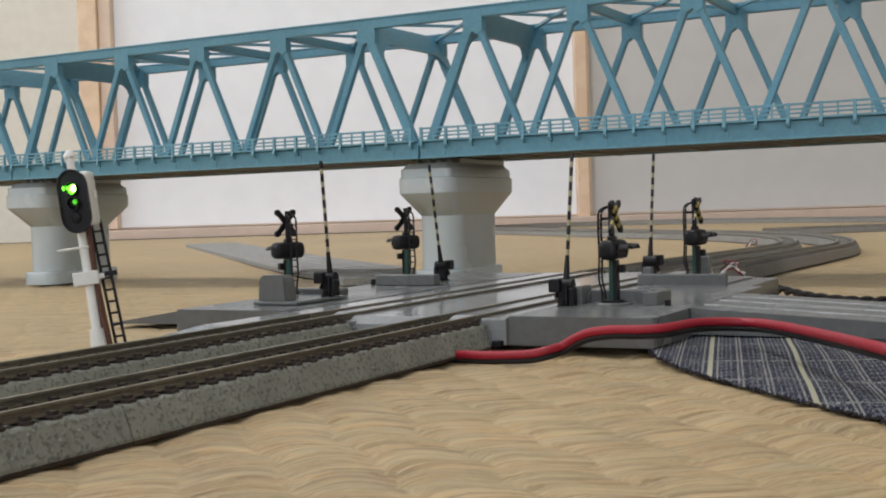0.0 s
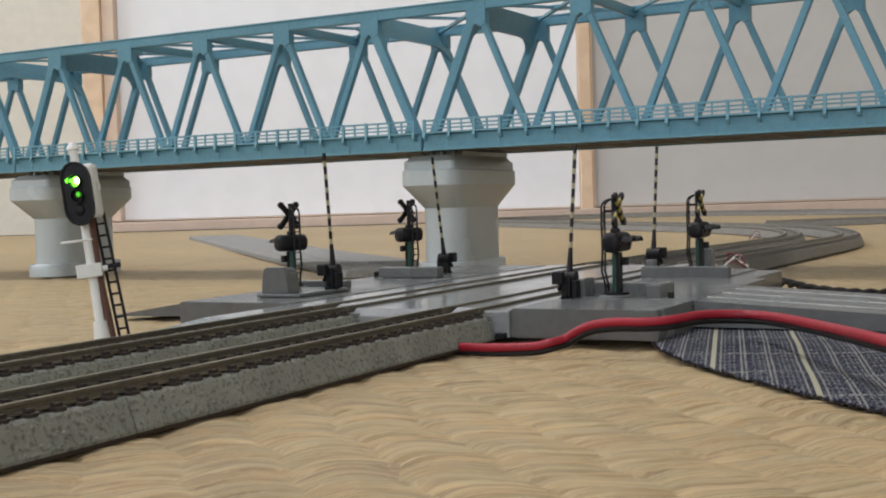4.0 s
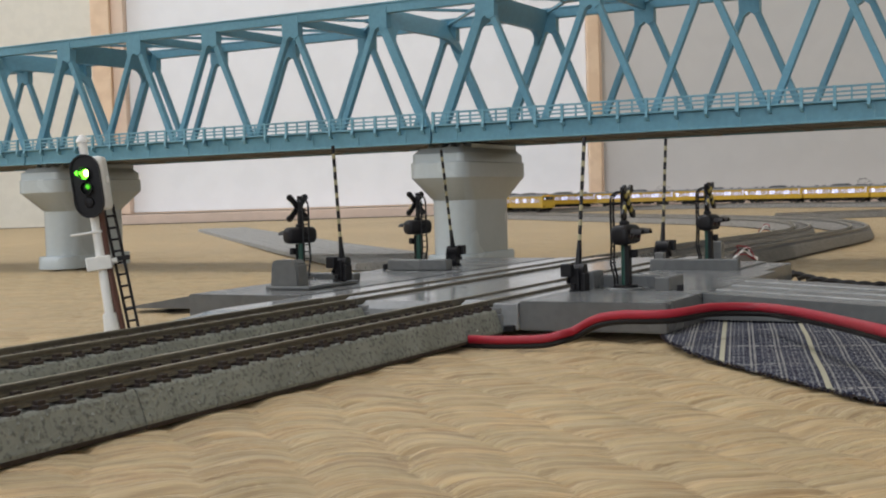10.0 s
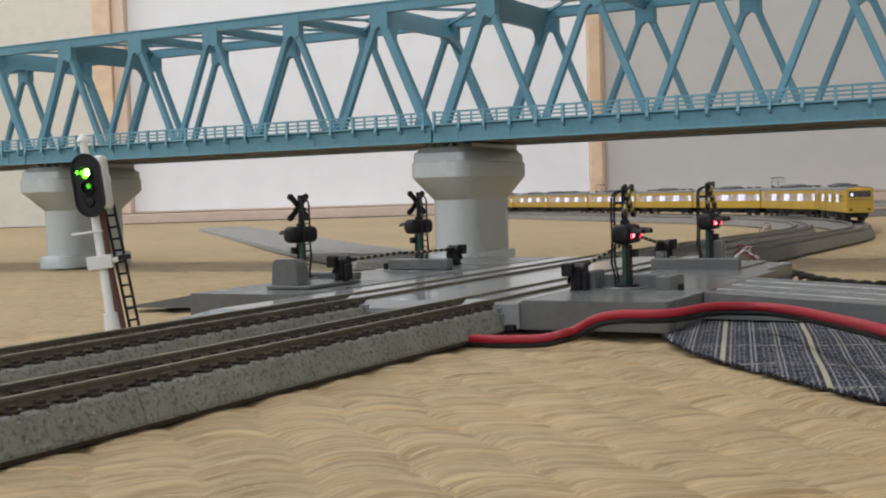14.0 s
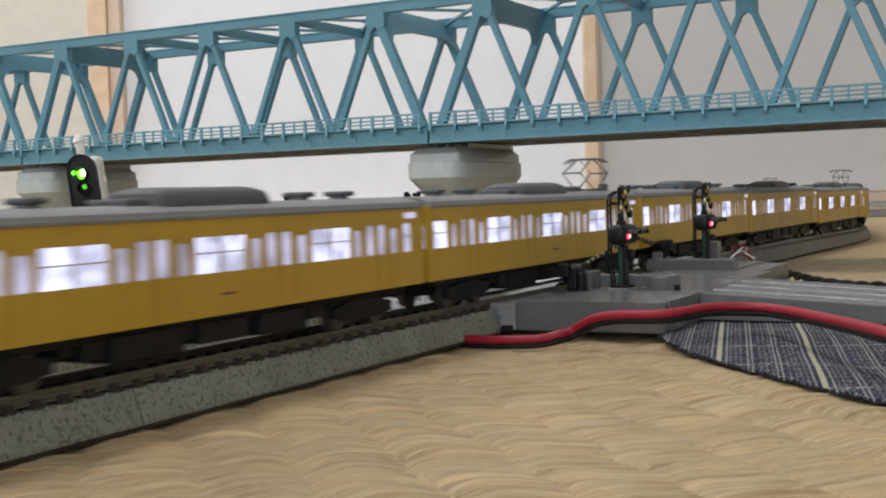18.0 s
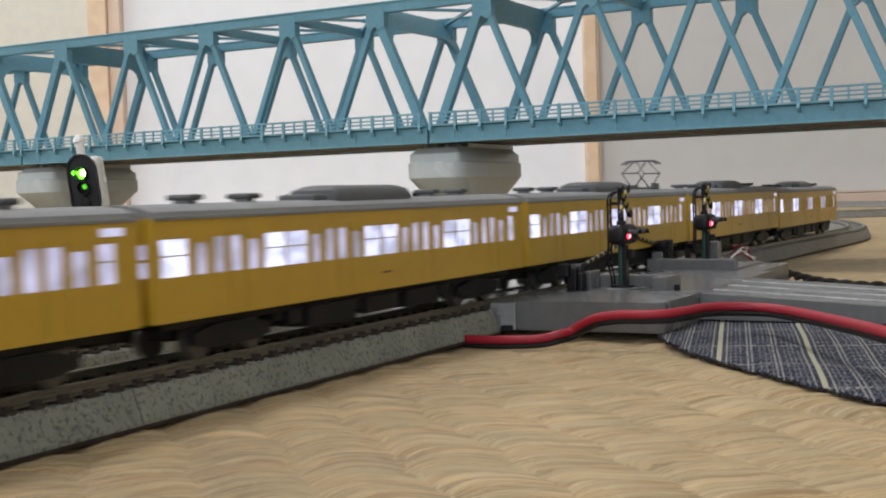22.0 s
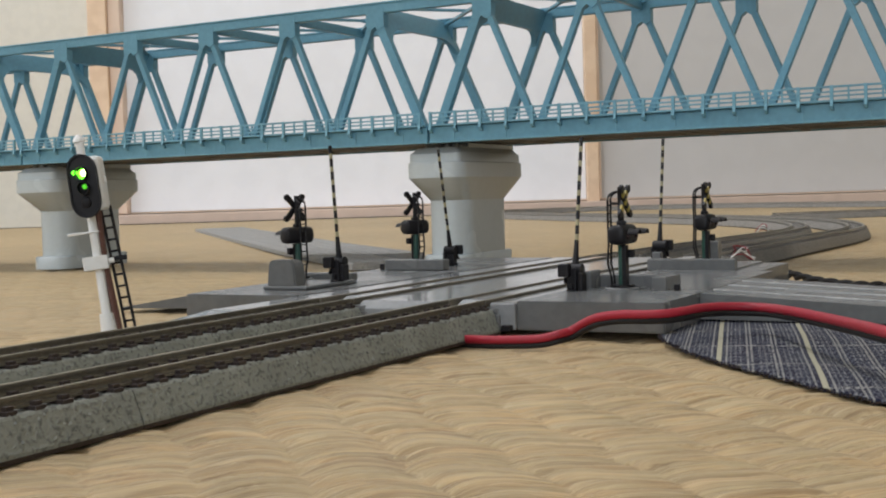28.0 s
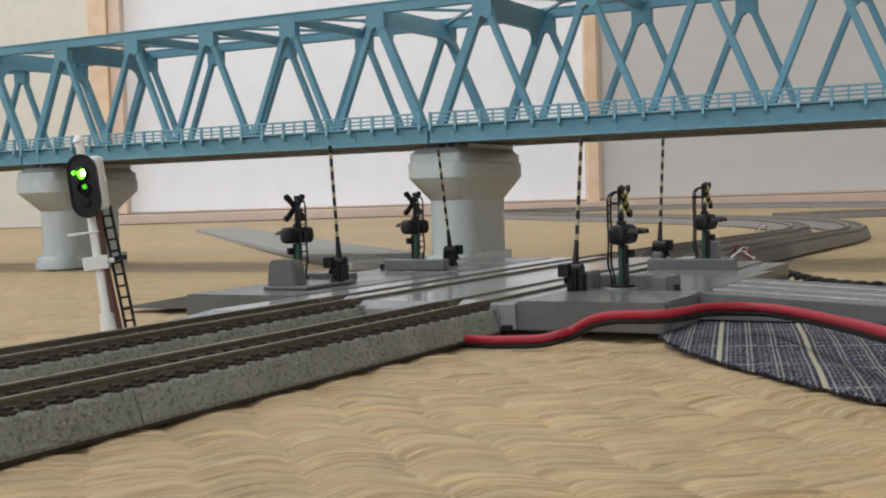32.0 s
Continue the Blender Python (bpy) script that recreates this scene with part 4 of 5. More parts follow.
    turn = Matrix.Translation((0.0003, 0, 0.0002)) @ Matrix.Rotation(radians(-11), 4, "Z") @ Matrix.Diagonal((0.84, 1, 0.975, 1))
    for o in t.children:
        if o.name.startswith(("backboard", "housing", "latch")):
            for q in [o] + list(o.children):
                q.data.transform(turn)
    lad = part("ladder", tube(bmesh.new(), [(0.0022, 0.0016, 0.0326), (0.0038, 0.0016, 0.0010)], 0.00035, 6), BLACK, t, "black ladder", True)
    part("stile", tube(bmesh.new(), [(0.0042, 0.0016, 0.0330), (0.0058, 0.0016, 0.0010)], 0.00035, 6), BLACK, lad, "", True)
    for i in range(12):
        z = 0.0305 - 0.0026 * i
        x = 0.0022 + 0.0016 * (0.0326 - z) / 0.0316
        part("rung", tube(bmesh.new(), [(x, 0.0016, z), (x + 0.0020, 0.0016, z)], 0.0003, 6), BLACK, lad)
    part("ladder_clip", soft_box(0.0022, 0.0062, 0.0008, 0.0024, 0.0205, 0.0216, 0.0002), BLACK, lad)


railway_signal()


# ---------------------------------------------------------------- the truss bridge, x along it to the right, y across it and away
BRIDGE = pose(-0.0052, 0.5566, 0.0, 0, 0, -28.5)
SPAN = 0.2535


def bridge_span():
    t = thing("truss_bridge_span", BRIDGE, "pale blue plastic double-track truss bridge span", "truss bridge", "spans of the bridge")
    x0, x1 = 0.0004, 0.2528
    L = x1 - x0
    zb, zt = 0.0601, 0.1221
    ya, yb = 0.0098, 0.0779
    wide = 0.0916
    part("deck", soft_box(x0, x1, 0.0022, wide - 0.0022, 0.0577, 0.0620, 0.0003), UNDER, t, "grey brown deck underside")
    for i in range(6):
        x = x0 + L * (i + 0.5) / 6
        part("cross_girder", soft_box(x - 0.0015, x + 0.0015, 0.003, wide - 0.003, 0.0570, 0.0579, 0.0002), UNDER, t)
    for y in (0.029, 0.0626):
        for dx in (-0.006, 0.006):
            part("stringer", soft_box(x0, x1, y + dx - 0.0012, y + dx + 0.0012, 0.0572, 0.0578, 0.0002), UNDER, t)
        part("bridge_track_bed", soft_box(x0, x1, y - 0.0090, y + 0.0090, 0.0621, 0.0636, 0.0003), DECK_DARK, t)
        for c in (-0.0049, 0.0049):
            part("bridge_rail", soft_box(x0, x1, y + c - 0.0006, y + c + 0.0006, 0.0637, 0.0658, 0.0001), RAIL, t)
        for i in range(40):
            x = x0 + L * (i + 0.5) / 40
            shared("bridge_sleeper", tie_me, t, (x, y, 0))
    for side in (0, 1):
        f = (lambda y: y) if side == 0 else (lambda y: wide - y)
        s = -1 if side == 0 else 1
        low = 0.0566 if side == 0 else 0.0573
        part("fascia_girder", soft_box(x0, x1, f(0.0006), f(0.0028), low, 0.0636, 0.0003), BLUE, t)
        part("fascia_flange", soft_box(x0, x1, f(0.0001), f(0.0034), low - 0.0003, low + 0.0006, 0.0002), BLUE_EDGE, t)
        part("walkway", soft_box(x0 + 0.0008, x1 - 0.0008, f(-0.0016), f(0.0090), 0.0637, 0.0646, 0.0002), BLUE_EDGE, t)
        for i in range(10):
            x = x0 + L * (i + 0.5) / 10
            part("girder_rib", soft_box(x - 0.00025, x + 0.00025, f(0.0003), f(0.0010), low + 0.0008, 0.0626, 0.0001), BLUE_EDGE, t)
        rail_y = f(-0.0013)
        for z, k in ((0.0695, 0.00042), (0.0676, 0.00034), (0.0660, 0.00034)):
            part("railing_bar", soft_box(0.0018, 0.2506, rail_y - k, rail_y + k, z - k, z + k, 0.0001), BLUE_EDGE, t)
        bm = box(bmesh.new(), -0.0006, 0.0006, -0.0006, 0.0006, 0.0626, 0.0701)
        loft(bm, [[(-0.0006, s * 0.0006, 0.0648), (0.0006, s * 0.0006, 0.0648), (0.0006, -s * 0.0006, 0.0648), (-0.0006, -s * 0.0006, 0.0648)],
                  [(-0.0006, s * 0.0012, 0.0622), (0.0006, s * 0.0012, 0.0622), (0.0006, -s * 0.0010, 0.0618), (-0.0006, -s * 0.0010, 0.0618)],
                  [(-0.0006, s * 0.0003, 0.0611), (0.0006, s * 0.0003, 0.0611), (0.0006, -s * 0.0020, 0.0608), (-0.0006, -s * 0.0020, 0.0608)]])
        post_me = mesh_of("railing_post", bm, BLUE_EDGE)
        for i in range(21):
            x = 0.0022 + 0.0124 * i
            shared("railing_post", post_me, t, (x, rail_y, 0))
            if i < 20:
                shared("railing_stud", stud_me, t, (x + 0.0062, rail_y, 0))
    # the two trusses
    step = 0.0496
    e0 = -0.0002
    tops = [e0 + step * (i + 0.5) for i in range(5)]
    lows = [e0 + step * i for i in range(6)]
    for y in (ya, yb):
        part("bottom_chord", soft_box(x0, x1, y - 0.0016, y + 0.0016, 0.0606, 0.0640, 0.0003), BLUE, t)
        part("top_chord", soft_box(tops[0] - 0.0281, tops[-1] + 0.0281, y - 0.0019, y + 0.0019, zt - 0.0044, zt, 0.0004), BLUE, t)
        part("chord_flange", soft_box(tops[0] - 0.0281, tops[-1] + 0.0281, y - 0.0024, y + 0.0024, zt - 0.0001, zt + 0.0007, 0.0002), BLUE, t)
        for i in range(5):
            for a, b, end in ((lows[i], tops[i], i == 0), (lows[i + 1], tops[i] - (0.0012 if i == 4 else 0.0), i == 4)):
                w, d = (0.0042, 0.0037) if end else (0.0028, 0.0031)
                bm = beam(bmesh.new(), (a, y, zb), (b, y, zt - 0.003), d, w)
                bmesh.ops.bevel(bm, geom=bm.edges[:], offset=0.00025, segments=1, affect="EDGES")
                part("diagonal", bm, BLUE, t)
            bm = bmesh.new()
            g = ((-0.0047, zt - 0.0010), (0.0047, zt - 0.0010), (0.0047, zt - 0.0106), (0.0021, zt - 0.0120), (0.0, zt - 0.0104), (-0.0021, zt - 0.0120), (-0.0047, zt - 0.0106))
            loft(bm, [[(tops[i] + gx, y + s, gz) for gx, gz in g] for s in (-0.0021, 0.0021)])
            part("gusset", bm, BLUE, t)
    # top bracing
    for i, x in enumerate(tops):
        if i in (0, 4):
            bm = bmesh.new()
            k = 0.014
            curve = [(k * math.cos(radians(18 * j)), k * math.sin(radians(18 * j))) for j in range(6)]
            prof = [(ya, zt - 0.001), (yb, zt - 0.001)] + [(yb - k + c, zt - 0.0105 - k + d) for c, d in curve] + [(ya + k - c, zt - 0.0105 - k + d) for c, d in curve[::-1]]
            slope = step * 0.5 / (zt - 0.003 - zb)
            s = 1 if i == 4 else -1
            loft(bm, [[(x + s * slope * (zt - 0.003 - z) + h, y, z) for y, z in prof] for h in (-0.0012, 0.0012)])
            part("portal", bm, BLUE, t, "arched end portal of the truss")
        else:
            part("top_strut", soft_box(x - 0.0012, x + 0.0012, ya + 0.002, yb - 0.002, zt - 0.0046, zt - 0.0004, 0.0003), BLUE, t)
        if i == 4:
            for y, e in ((ya + 0.002, yb - 0.002), (yb - 0.002, ya + 0.002)):
                part("bracing_bar", beam(bmesh.new(), (x, y, zt - 0.0016 - (0.0013 if y > e else 0)), (x + 0.0560, e, zt - 0.0016 - (0.0013 if y > e else 0)), 0.0018, 0.0012), BLUE, t)
        if i < 4:
            mid = (x + step / 2, (ya + yb) / 2, zt - 0.0016)
            for a in ((x, ya + 0.002), (x, yb - 0.002), (x + step, ya + 0.002), (x + step, yb - 0.002)):
                part("bracing_bar", beam(bmesh.new(), (a[0], a[1], zt - 0.0016), mid, 0.0018, 0.0012, Vector((0, 0, 1)).cross(Vector((a[0] - mid[0], a[1] - mid[1], 0))).normalized()), BLUE, t)
            part("brace_plate", soft_box(mid[0] - 0.003, mid[0] + 0.003, mid[1] - 0.003, mid[1] + 0.003, zt - 0.0026, zt - 0.0006, 0.0002), BLUE, t)
    return t


stud_me = mesh_of("railing_stud", box(bmesh.new(), -0.00035, 0.00035, -0.0003, 0.0003, 0.0646, 0.0695), BLUE_EDGE)
tie_me = mesh_of("bridge_sleeper", box(bmesh.new(), -0.0009, 0.0009, -0.0074, 0.0074, 0.0635, 0.0645), SLEEPER)
span_1 = bridge_span()
for k in (-1, -2):
    copy_thing(span_1, BRIDGE @ pose(SPAN * k, 0, 0))


def bridge_pier():
    t = thing("bridge_pier", BRIDGE, "pale grey plastic bridge pier with a flared head", "bridge pier", "piers of the bridge")
    part("footing", loft(bmesh.new(), [round_ring(0.0118, 0.0308, 0.007, -0.0016, 8), round_ring(0.0118, 0.0308, 0.007, 0.0048, 8), round_ring(0.0113, 0.0303, 0.007, 0.0054, 8)]), PIER, t, "", True)
    part("column", loft(bmesh.new(), [round_ring(0.0106, 0.0284, 0.0106, z, 14) for z in (0.0054, 0.0305)]), PIER, t, "smooth rounded column", True)
    part("flare", loft(bmesh.new(), [round_ring(0.0106, 0.0284, 0.0106, 0.0305, 14), round_ring(0.0143, 0.0412, 0.0080, 0.0410, 14)]), PIER, t, "", True)
    part("head", loft(bmesh.new(), [round_ring(0.0144, 0.0413, 0.0080, 0.0410, 14), round_ring(0.0144, 0.0413, 0.0080, 0.0478, 14), round_ring(0.0139, 0.0408, 0.0078, 0.0481, 14)]), PIER, t, "", True)
    part("cap", loft(bmesh.new(), [round_ring(0.0128, 0.0388, 0.0030, 0.0481), round_ring(0.0127, 0.0387, 0.0030, 0.0520), round_ring(0.0120, 0.0368, 0.0030, 0.0528), round_ring(0.0108, 0.0352, 0.0030, 0.0547)]), PIER, t, "", True)
    part("bearing_block", soft_box(-0.0104, 0.0104, -0.0215, 0.0352, 0.0545, 0.0569, 0.0004), PIER, t, "plain block under the deck")
    for x in (-0.0072, -0.0024, 0.0030, 0.0078):
        part("bearing", loft(bmesh.new(), [[(x + r * math.cos(a), -0.0285 + r * math.sin(a), z) for a in (2 * math.pi * i / 10 for i in range(10))] for r, z in ((0.0021, 0.0546), (0.0016, 0.0556), (0.0006, 0.0569))]), PIER, t, "small pointed bearing", True)
    return t


pier_1 = bridge_pier()
pier_1.matrix_world = BRIDGE @ pose(-0.0045, 0.0462, 0, 0, 0, 4)
for along, across, turn in ((-0.5080, 0.0450, 3), (-0.2545, 0.0437, 7), (0.2500, 0.0450, 0)):
    copy_thing(pier_1, BRIDGE @ pose(along, across, 0, 0, 0, turn))


# ---------------------------------------------------------------- cloth, wires
def cloth():
    n = 60
    m = Matrix.Translation((0.0642, 0.2873, 0.0)) @ Matrix.Rotation(radians(-13.3), 4, "Z")
    rng = np.random.RandomState(2)
    inv = m.inverted()
    edge = smooth_line(((0.0560, 0.3250, 0), (0.0480, 0.2760, 0), (0.0476, 0.2560, 0), (0.0500, 0.2350, 0), (0.0572, 0.2058, 0), (0.0647, 0.1815, 0), (0.0705, 0.1650, 0)), 10)
    first, last = Vector((0.215, 0.345, 0)), Vector((0.210, 0.163, 0))
    rows = []
    for i, left in enumerate(edge):
        a = i / (len(edge) - 1)
        right = first.lerp(last, a)
        row = []
        for j in range(n + 1):
            b = (j / n) ** 1.4
            p = left.lerp(right, b)
            p.x += (0.0004 * math.sin(i * 1.9) + 0.0005 * (rng.rand() - 0.5)) * (j == 0)
            clear = min(1.0, max(0.0, (0.289 - (p - ORIGIN).dot(AWAY)) / 0.03))       # pressed flat under the ramp
            z = 0.0006 + clear * min(1, 8 * b) * (0.0009 * math.sin(9 * b + 3 * a) ** 2 + 0.0004 * math.sin(23 * b - 8 * a)) + 0.00016 * rng.rand()
            row.append(inv @ Vector((p.x, p.y, z)))
        rows.append(row)
    ob = new("plaid_cloth", mesh_of("plaid_cloth", loft(bmesh.new(), rows, False, False), PLAID, True))
    ob.matrix_world = m
    sol = ob.modifiers.new("thickness", "SOLIDIFY")
    sol.thickness, sol.offset = 0.0005, -1
    tagged(ob, "indigo plaid cloth with cream stripes under the ramp", "cloth")
    # loose thread ends along the cut edge
    bm = bmesh.new()
    for p, q in zip(edge[8:], edge[9:]):
        for k in range(5):
            c = p.lerp(q, rng.rand()) + Vector((0.0002, 0, 0.0003 + 0.0003 * rng.rand()))
            out = Vector((-0.0004 - 0.0007 * rng.rand(), 0.0009 * (rng.rand() - 0.5), -0.0004 * rng.rand()))
            tube(bm, [inv @ c, inv @ (c + out * 0.5 + Vector((0, 0, 0.0001))), inv @ (c + out)], 0.00013, 3)
    tagged(part("frayed_edge", bm, THREAD, ob, "frayed dark blue and brown threads"), "", "", "", "stuff")


cloth()
LEAD = ((0.0006, 0.281, 0.0001), (0.0055, 0.2752, 0.0008), (0.0092, 0.272, 0.0009), (0.0143, 0.269, 0.0011), (0.0203, 0.267, 0.0014), (0.0238, 0.266, 0.0022), (0.0272, 0.2675, 0.0029),
        (0.0299, 0.2655, 0.0047), (0.0326, 0.2625, 0.0061), (0.0369, 0.259, 0.0069), (0.0413, 0.2565, 0.007), (0.0459, 0.256, 0.0071), (0.0498, 0.258, 0.0073),
        (0.0547, 0.262, 0.0075), (0.0606, 0.264, 0.0074), (0.0673, 0.262, 0.0072), (0.0693, 0.248, 0.0077), (0.0698, 0.232, 0.0082), (0.0699, 0.216, 0.0087),
        (0.0693, 0.199, 0.0093), (0.068, 0.176, 0.0101), (0.0666, 0.145, 0.0105))


def wires():
    t = thing("feeder_cable", pose(0, 0, 0), "red and black twin feeder cable along the crossing", "cable")
    line = smooth_line(LEAD)
    part("red_wire", tube(bmesh.new(), line, 0.00098, 12), RED_WIRE, t, "red insulated wire", True)
    part("black_wire", tube(bmesh.new(), [p + Vector((0.0003, -0.0004, 0)) - Vector((0, 0, min(0.0013, p.z + 0.0005))) for p in line], 0.00066, 10), BLACK_WIRE, t, "black insulated wire", True)
    t = thing("twisted_cable", pose(0, 0, 0), "thin twisted black cable on the tatami", "cable")
    base = smooth_line(((0.1175, 0.4400, 0.0012), (0.1205, 0.4310, 0.0012), (0.1225, 0.4060, 0.0006), (0.1290, 0.3860, 0.0004), (0.1400, 0.3790, 0.0004), (0.1515, 0.3730, 0.0004), (0.18, 0.3600, 0.0004)), 14)
    for k in (0, math.pi):
        pts = []
        for i, p in enumerate(base):
            d = (base[min(i + 1, len(base) - 1)] - base[max(i - 1, 0)]).normalized()
            s = d.cross(Vector((0, 0, 1))).normalized()
            a = i * 0.62 + k
            pts.append(p + s * 0.0008 * math.cos(a) + Vector((0, 0, 0.0008 * math.sin(a) + 0.0006)))
        part("strand", tube(bmesh.new(), pts, 0.00085, 7), BLACK_WIRE, t, "", True)
    rng = random.Random(5)
    for name, c, size, s in (("wire_tuft", (0.1021, 0.4256, 0.0074), 0.0040, 1), ("wire_tuft", (0.196, 0.760, 0.0030), 0.0048, 2)):
        t = thing(name, Matrix.Translation(c), "small loose loop of thin red, white and black wires", "wire")
        for k, mat in enumerate((RED_WIRE, WHITE, BLACK_WIRE, WHITE, RED_WIRE)):
            pts = [(-size + 2 * size * i / 6 + rng.uniform(-0.001, 0.001), rng.uniform(-0.0012, 0.0012), 0.0004 + math.sin(math.pi * i / 6) * size * (1.25 - 0.16 * k) + rng.uniform(-0.0006, 0.0006)) for i in range(7)]
            part("wire", tube(bmesh.new(), smooth_line(pts, 4), 0.00019, 6), mat, t, "", True)


wires()


# ---------------------------------------------------------------- the train
CAR, PITCH, HALF = 0.1345, 0.1376, 0.0094
SILL_Z, EAVE_Z = 0.0070, 0.0230       # above the rails


def roof_arc(x, hw=HALF, z0=EAVE_Z, rise=0.0021, n=10):
    return [(x, hw * math.cos(math.pi * i / n), z0 + rise * math.sin(math.pi * i / n) ** 0.7) for i in range(n + 1)]


def window_plan(cab):
    """Side windows along a car, from its middle, as (start, end, kind): two-pane windows, door windows, and narrow ones with a lower head."""
    out = []
    bay = 0.0325
    for c in (-bay, 0.0, bay, 2 * bay):
        for near, reach, kind in ((0.0078, 0.0112, "narrow"), (0.0123, 0.0158, "door"), (0.0166, 0.0202, "door"), (0.0214, 0.0250, "narrow")):
            out.append((c - reach, c - near, kind))
    for k in (-1, 0, 1):
        out.append((k * bay - 0.0066, k * bay + 0.0066, "wide"))
    # the end windows differ, and the leading cab has only a slim one
    out += [(-0.0626, -0.0589, "wide"), (0.0584, 0.0606, "narrow") if cab == 1 else (0.0589, 0.0655, "wide")]
    return sorted(out)


def train_car(cab, panto, fade):
    t = thing("train_car", pose(0, 0, 0), "yellow commuter train car with grey roof and lit windows", "train car", "cars of the train")
    h = CAR / 2
    body = bmesh.new()
    # sides with real window openings, ends, floor
    w0, w1 = 0.0139, 0.0197
    plan = window_plan(cab)
    for s in (-1, 1):
        y0, y1 = s * HALF, s * (HALF - 0.0007)
        ya, yb = min(y0, y1), max(y0, y1)
        box(body, -h, h, ya, yb, SILL_Z, w0)
        box(body, -h, h, ya, yb, w1, EAVE_Z)
        x = -h
        for a, b, kind in plan:
            box(body, x, a, ya, yb, w0, w1)
            if kind == "narrow":
                box(body, a, b, ya, yb, w1 - 0.0008, w1)
            x = b
        box(body, x, h, ya, yb, w0, w1)
    box(body, -h + 0.0008, h - 0.0008, -HALF + 0.0008, HALF - 0.0008, SILL_Z + 0.0003, SILL_Z + 0.0012)
    for s in (-1, 1):
        xa, xb = sorted((s * h, s * (h - 0.0008)))
        box(body, xa, xb, -HALF + 0.0007, HALF - 0.0007, SILL_Z, EAVE_Z)
    shell = part("body", body, YELLOW, t, "yellow body with a plain lower side")
    roof = bmesh.new()
    loft(roof, [roof_arc(-h + 0.0002), roof_arc(h - 0.0002)], False, True)
    top = part("roof", roof, ROOF, t, "grey arched roof", True)
    for s in (-1, 1):
        part("gutter", soft_box(-h, h, s * HALF - 0.00035, s * HALF + 0.00035, EAVE_Z - 0.0004, EAVE_Z + 0.0002, 0.0001), ROOF, top)
        part("window_strip", soft_box(-h + 0.001, h - 0.001, s * (HALF - 0.0011) - 0.0002, s * (HALF - 0.0011) + 0.0002, w0 - 0.0005, w1 + 0.0005, 0.0001), LIT_DIM, shell, "frosted lit glazing strip")
        for a, b, kind in plan:
            if kind == "door":
                part("door_line", box(bmesh.new(), a - 0.00045, a - 0.0003, s * (HALF + 0.00003) - 0.00005, s * (HALF + 0.00003) + 0.00005, SILL_Z + 0.0006, w1 + 0.0010), DOOR_LINE, shell, "thin dark joint of a door")
            if kind == "wide":
                part("window", soft_box(a - 0.0003, b + 0.0003, s * (HALF - 0.00062) - 0.0002, s * (HALF - 0.00062) + 0.0002, w0 - 0.0002, w1 + 0.0002, 0.0001), LIT_BRIGHT if a > (0.0 if fade else -0.05) else LIT_DIM, shell, "brightly lit window")
                mid = (a + b) / 2
                bars = [(a, b, (w0 + w1) / 2 + 0.0003 - 0.0001, (w0 + w1) / 2 + 0.0003 + 0.00015)]
                if b - a > 0.008:
                    bars.append((mid - 0.0003, mid + 0.0003, w0, w1))
                for xa, xb, za, zb2 in bars:
                    part("window_bar", box(bmesh.new(), xa, xb, s * (HALF - 0.0003) - 0.0001, s * (HALF - 0.0003) + 0.0001, za, zb2), CREAM_BOX, shell)
        part("roll_sign", soft_box(-0.0640, -0.0594, s * (HALF + 0.0001) - 0.0001, s * (HALF + 0.0001) + 0.0001, 0.0207, 0.0219, 0.00005), LIT_DIM, shell, "pale lit side sign")
        part("number_plate_bar", box(bmesh.new(), -0.0030, 0.0004, s * (HALF + 0.00006) - 0.00006, s * (HALF + 0.00006) + 0.00006, 0.0102, 0.0106), BROWN_PIPE, shell, "small dark bar of lettering")
    # roof gear
    dome = loft(bmesh.new(), [round_ring(0.0157, 0.0064, 0.003, EAVE_Z + 0.0014), round_ring(0.0156, 0.0063, 0.003, EAVE_Z + 0.0026), round_ring(0.0154, 0.0056, 0.003, EAVE_Z + 0.0038), round_ring(0.0132, 0.0042, 0.003, EAVE_Z + 0.0046), round_ring(0.0120, 0.0020, 0.002, EAVE_Z + 0.0048)])
    dome.transform(Matrix.Translation((-0.0042, 0, 0)))
    cooler = part("cooler", dome, ROOF_DARK, t, "big dark grey roof cooler", True)
    part("cooler_duct", soft_box(0.0113, 0.0158, -0.0042, 0.0042, EAVE_Z + 0.0016, EAVE_Z + 0.0031, 0.0004), ROOF_DARK, cooler)
    for x in (-0.0158, -0.0100, -0.0042, 0.0016, 0.0074):
        part("cooler_grille", soft_box(x - 0.0018, x + 0.0018, -0.00655, -0.0060, EAVE_Z + 0.0018, EAVE_Z + 0.0026, 0.0001), UNDERCAR, cooler)
    for x in (-0.050, -0.036, 0.032, 0.048):
        if panto and x < -0.045:
            continue
        g = part("ventilator", soft_box(-0.0019, 0.0019, -0.0026, 0.0026, 0.0, 0.0010, 0.0004), ROOF_DARK, t, "boxy roof ventilator")
        g.location = (x, 0, EAVE_Z + 0.0026)
        part("ventilator_foot", soft_box(-0.0012, 0.0012, -0.0016, 0.0016, -0.0010, 0.0001, 0.0002), ROOF, g)
    if panto:
        p = part("pantograph", soft_box(-0.0555, -0.0405, -0.0035, 0.0035, EAVE_Z + 0.0022, EAVE_Z + 0.0028, 0.0002), PANTO, t, "raised diamond pantograph on the roof")
        c, z0 = -0.0480, EAVE_Z + 0.0028
        for y in (-0.0030, 0.0030):
            for s in (-1, 1):
                part("pantograph_arm", tube(bmesh.new(), [(c + s * 0.0016, y, z0), (c + s * 0.0112, y * 0.9, z0 + 0.0046), (c + s * 0.0016, y * 0.7, z0 + 0.0084)], 0.00028, 6), PANTO, p)
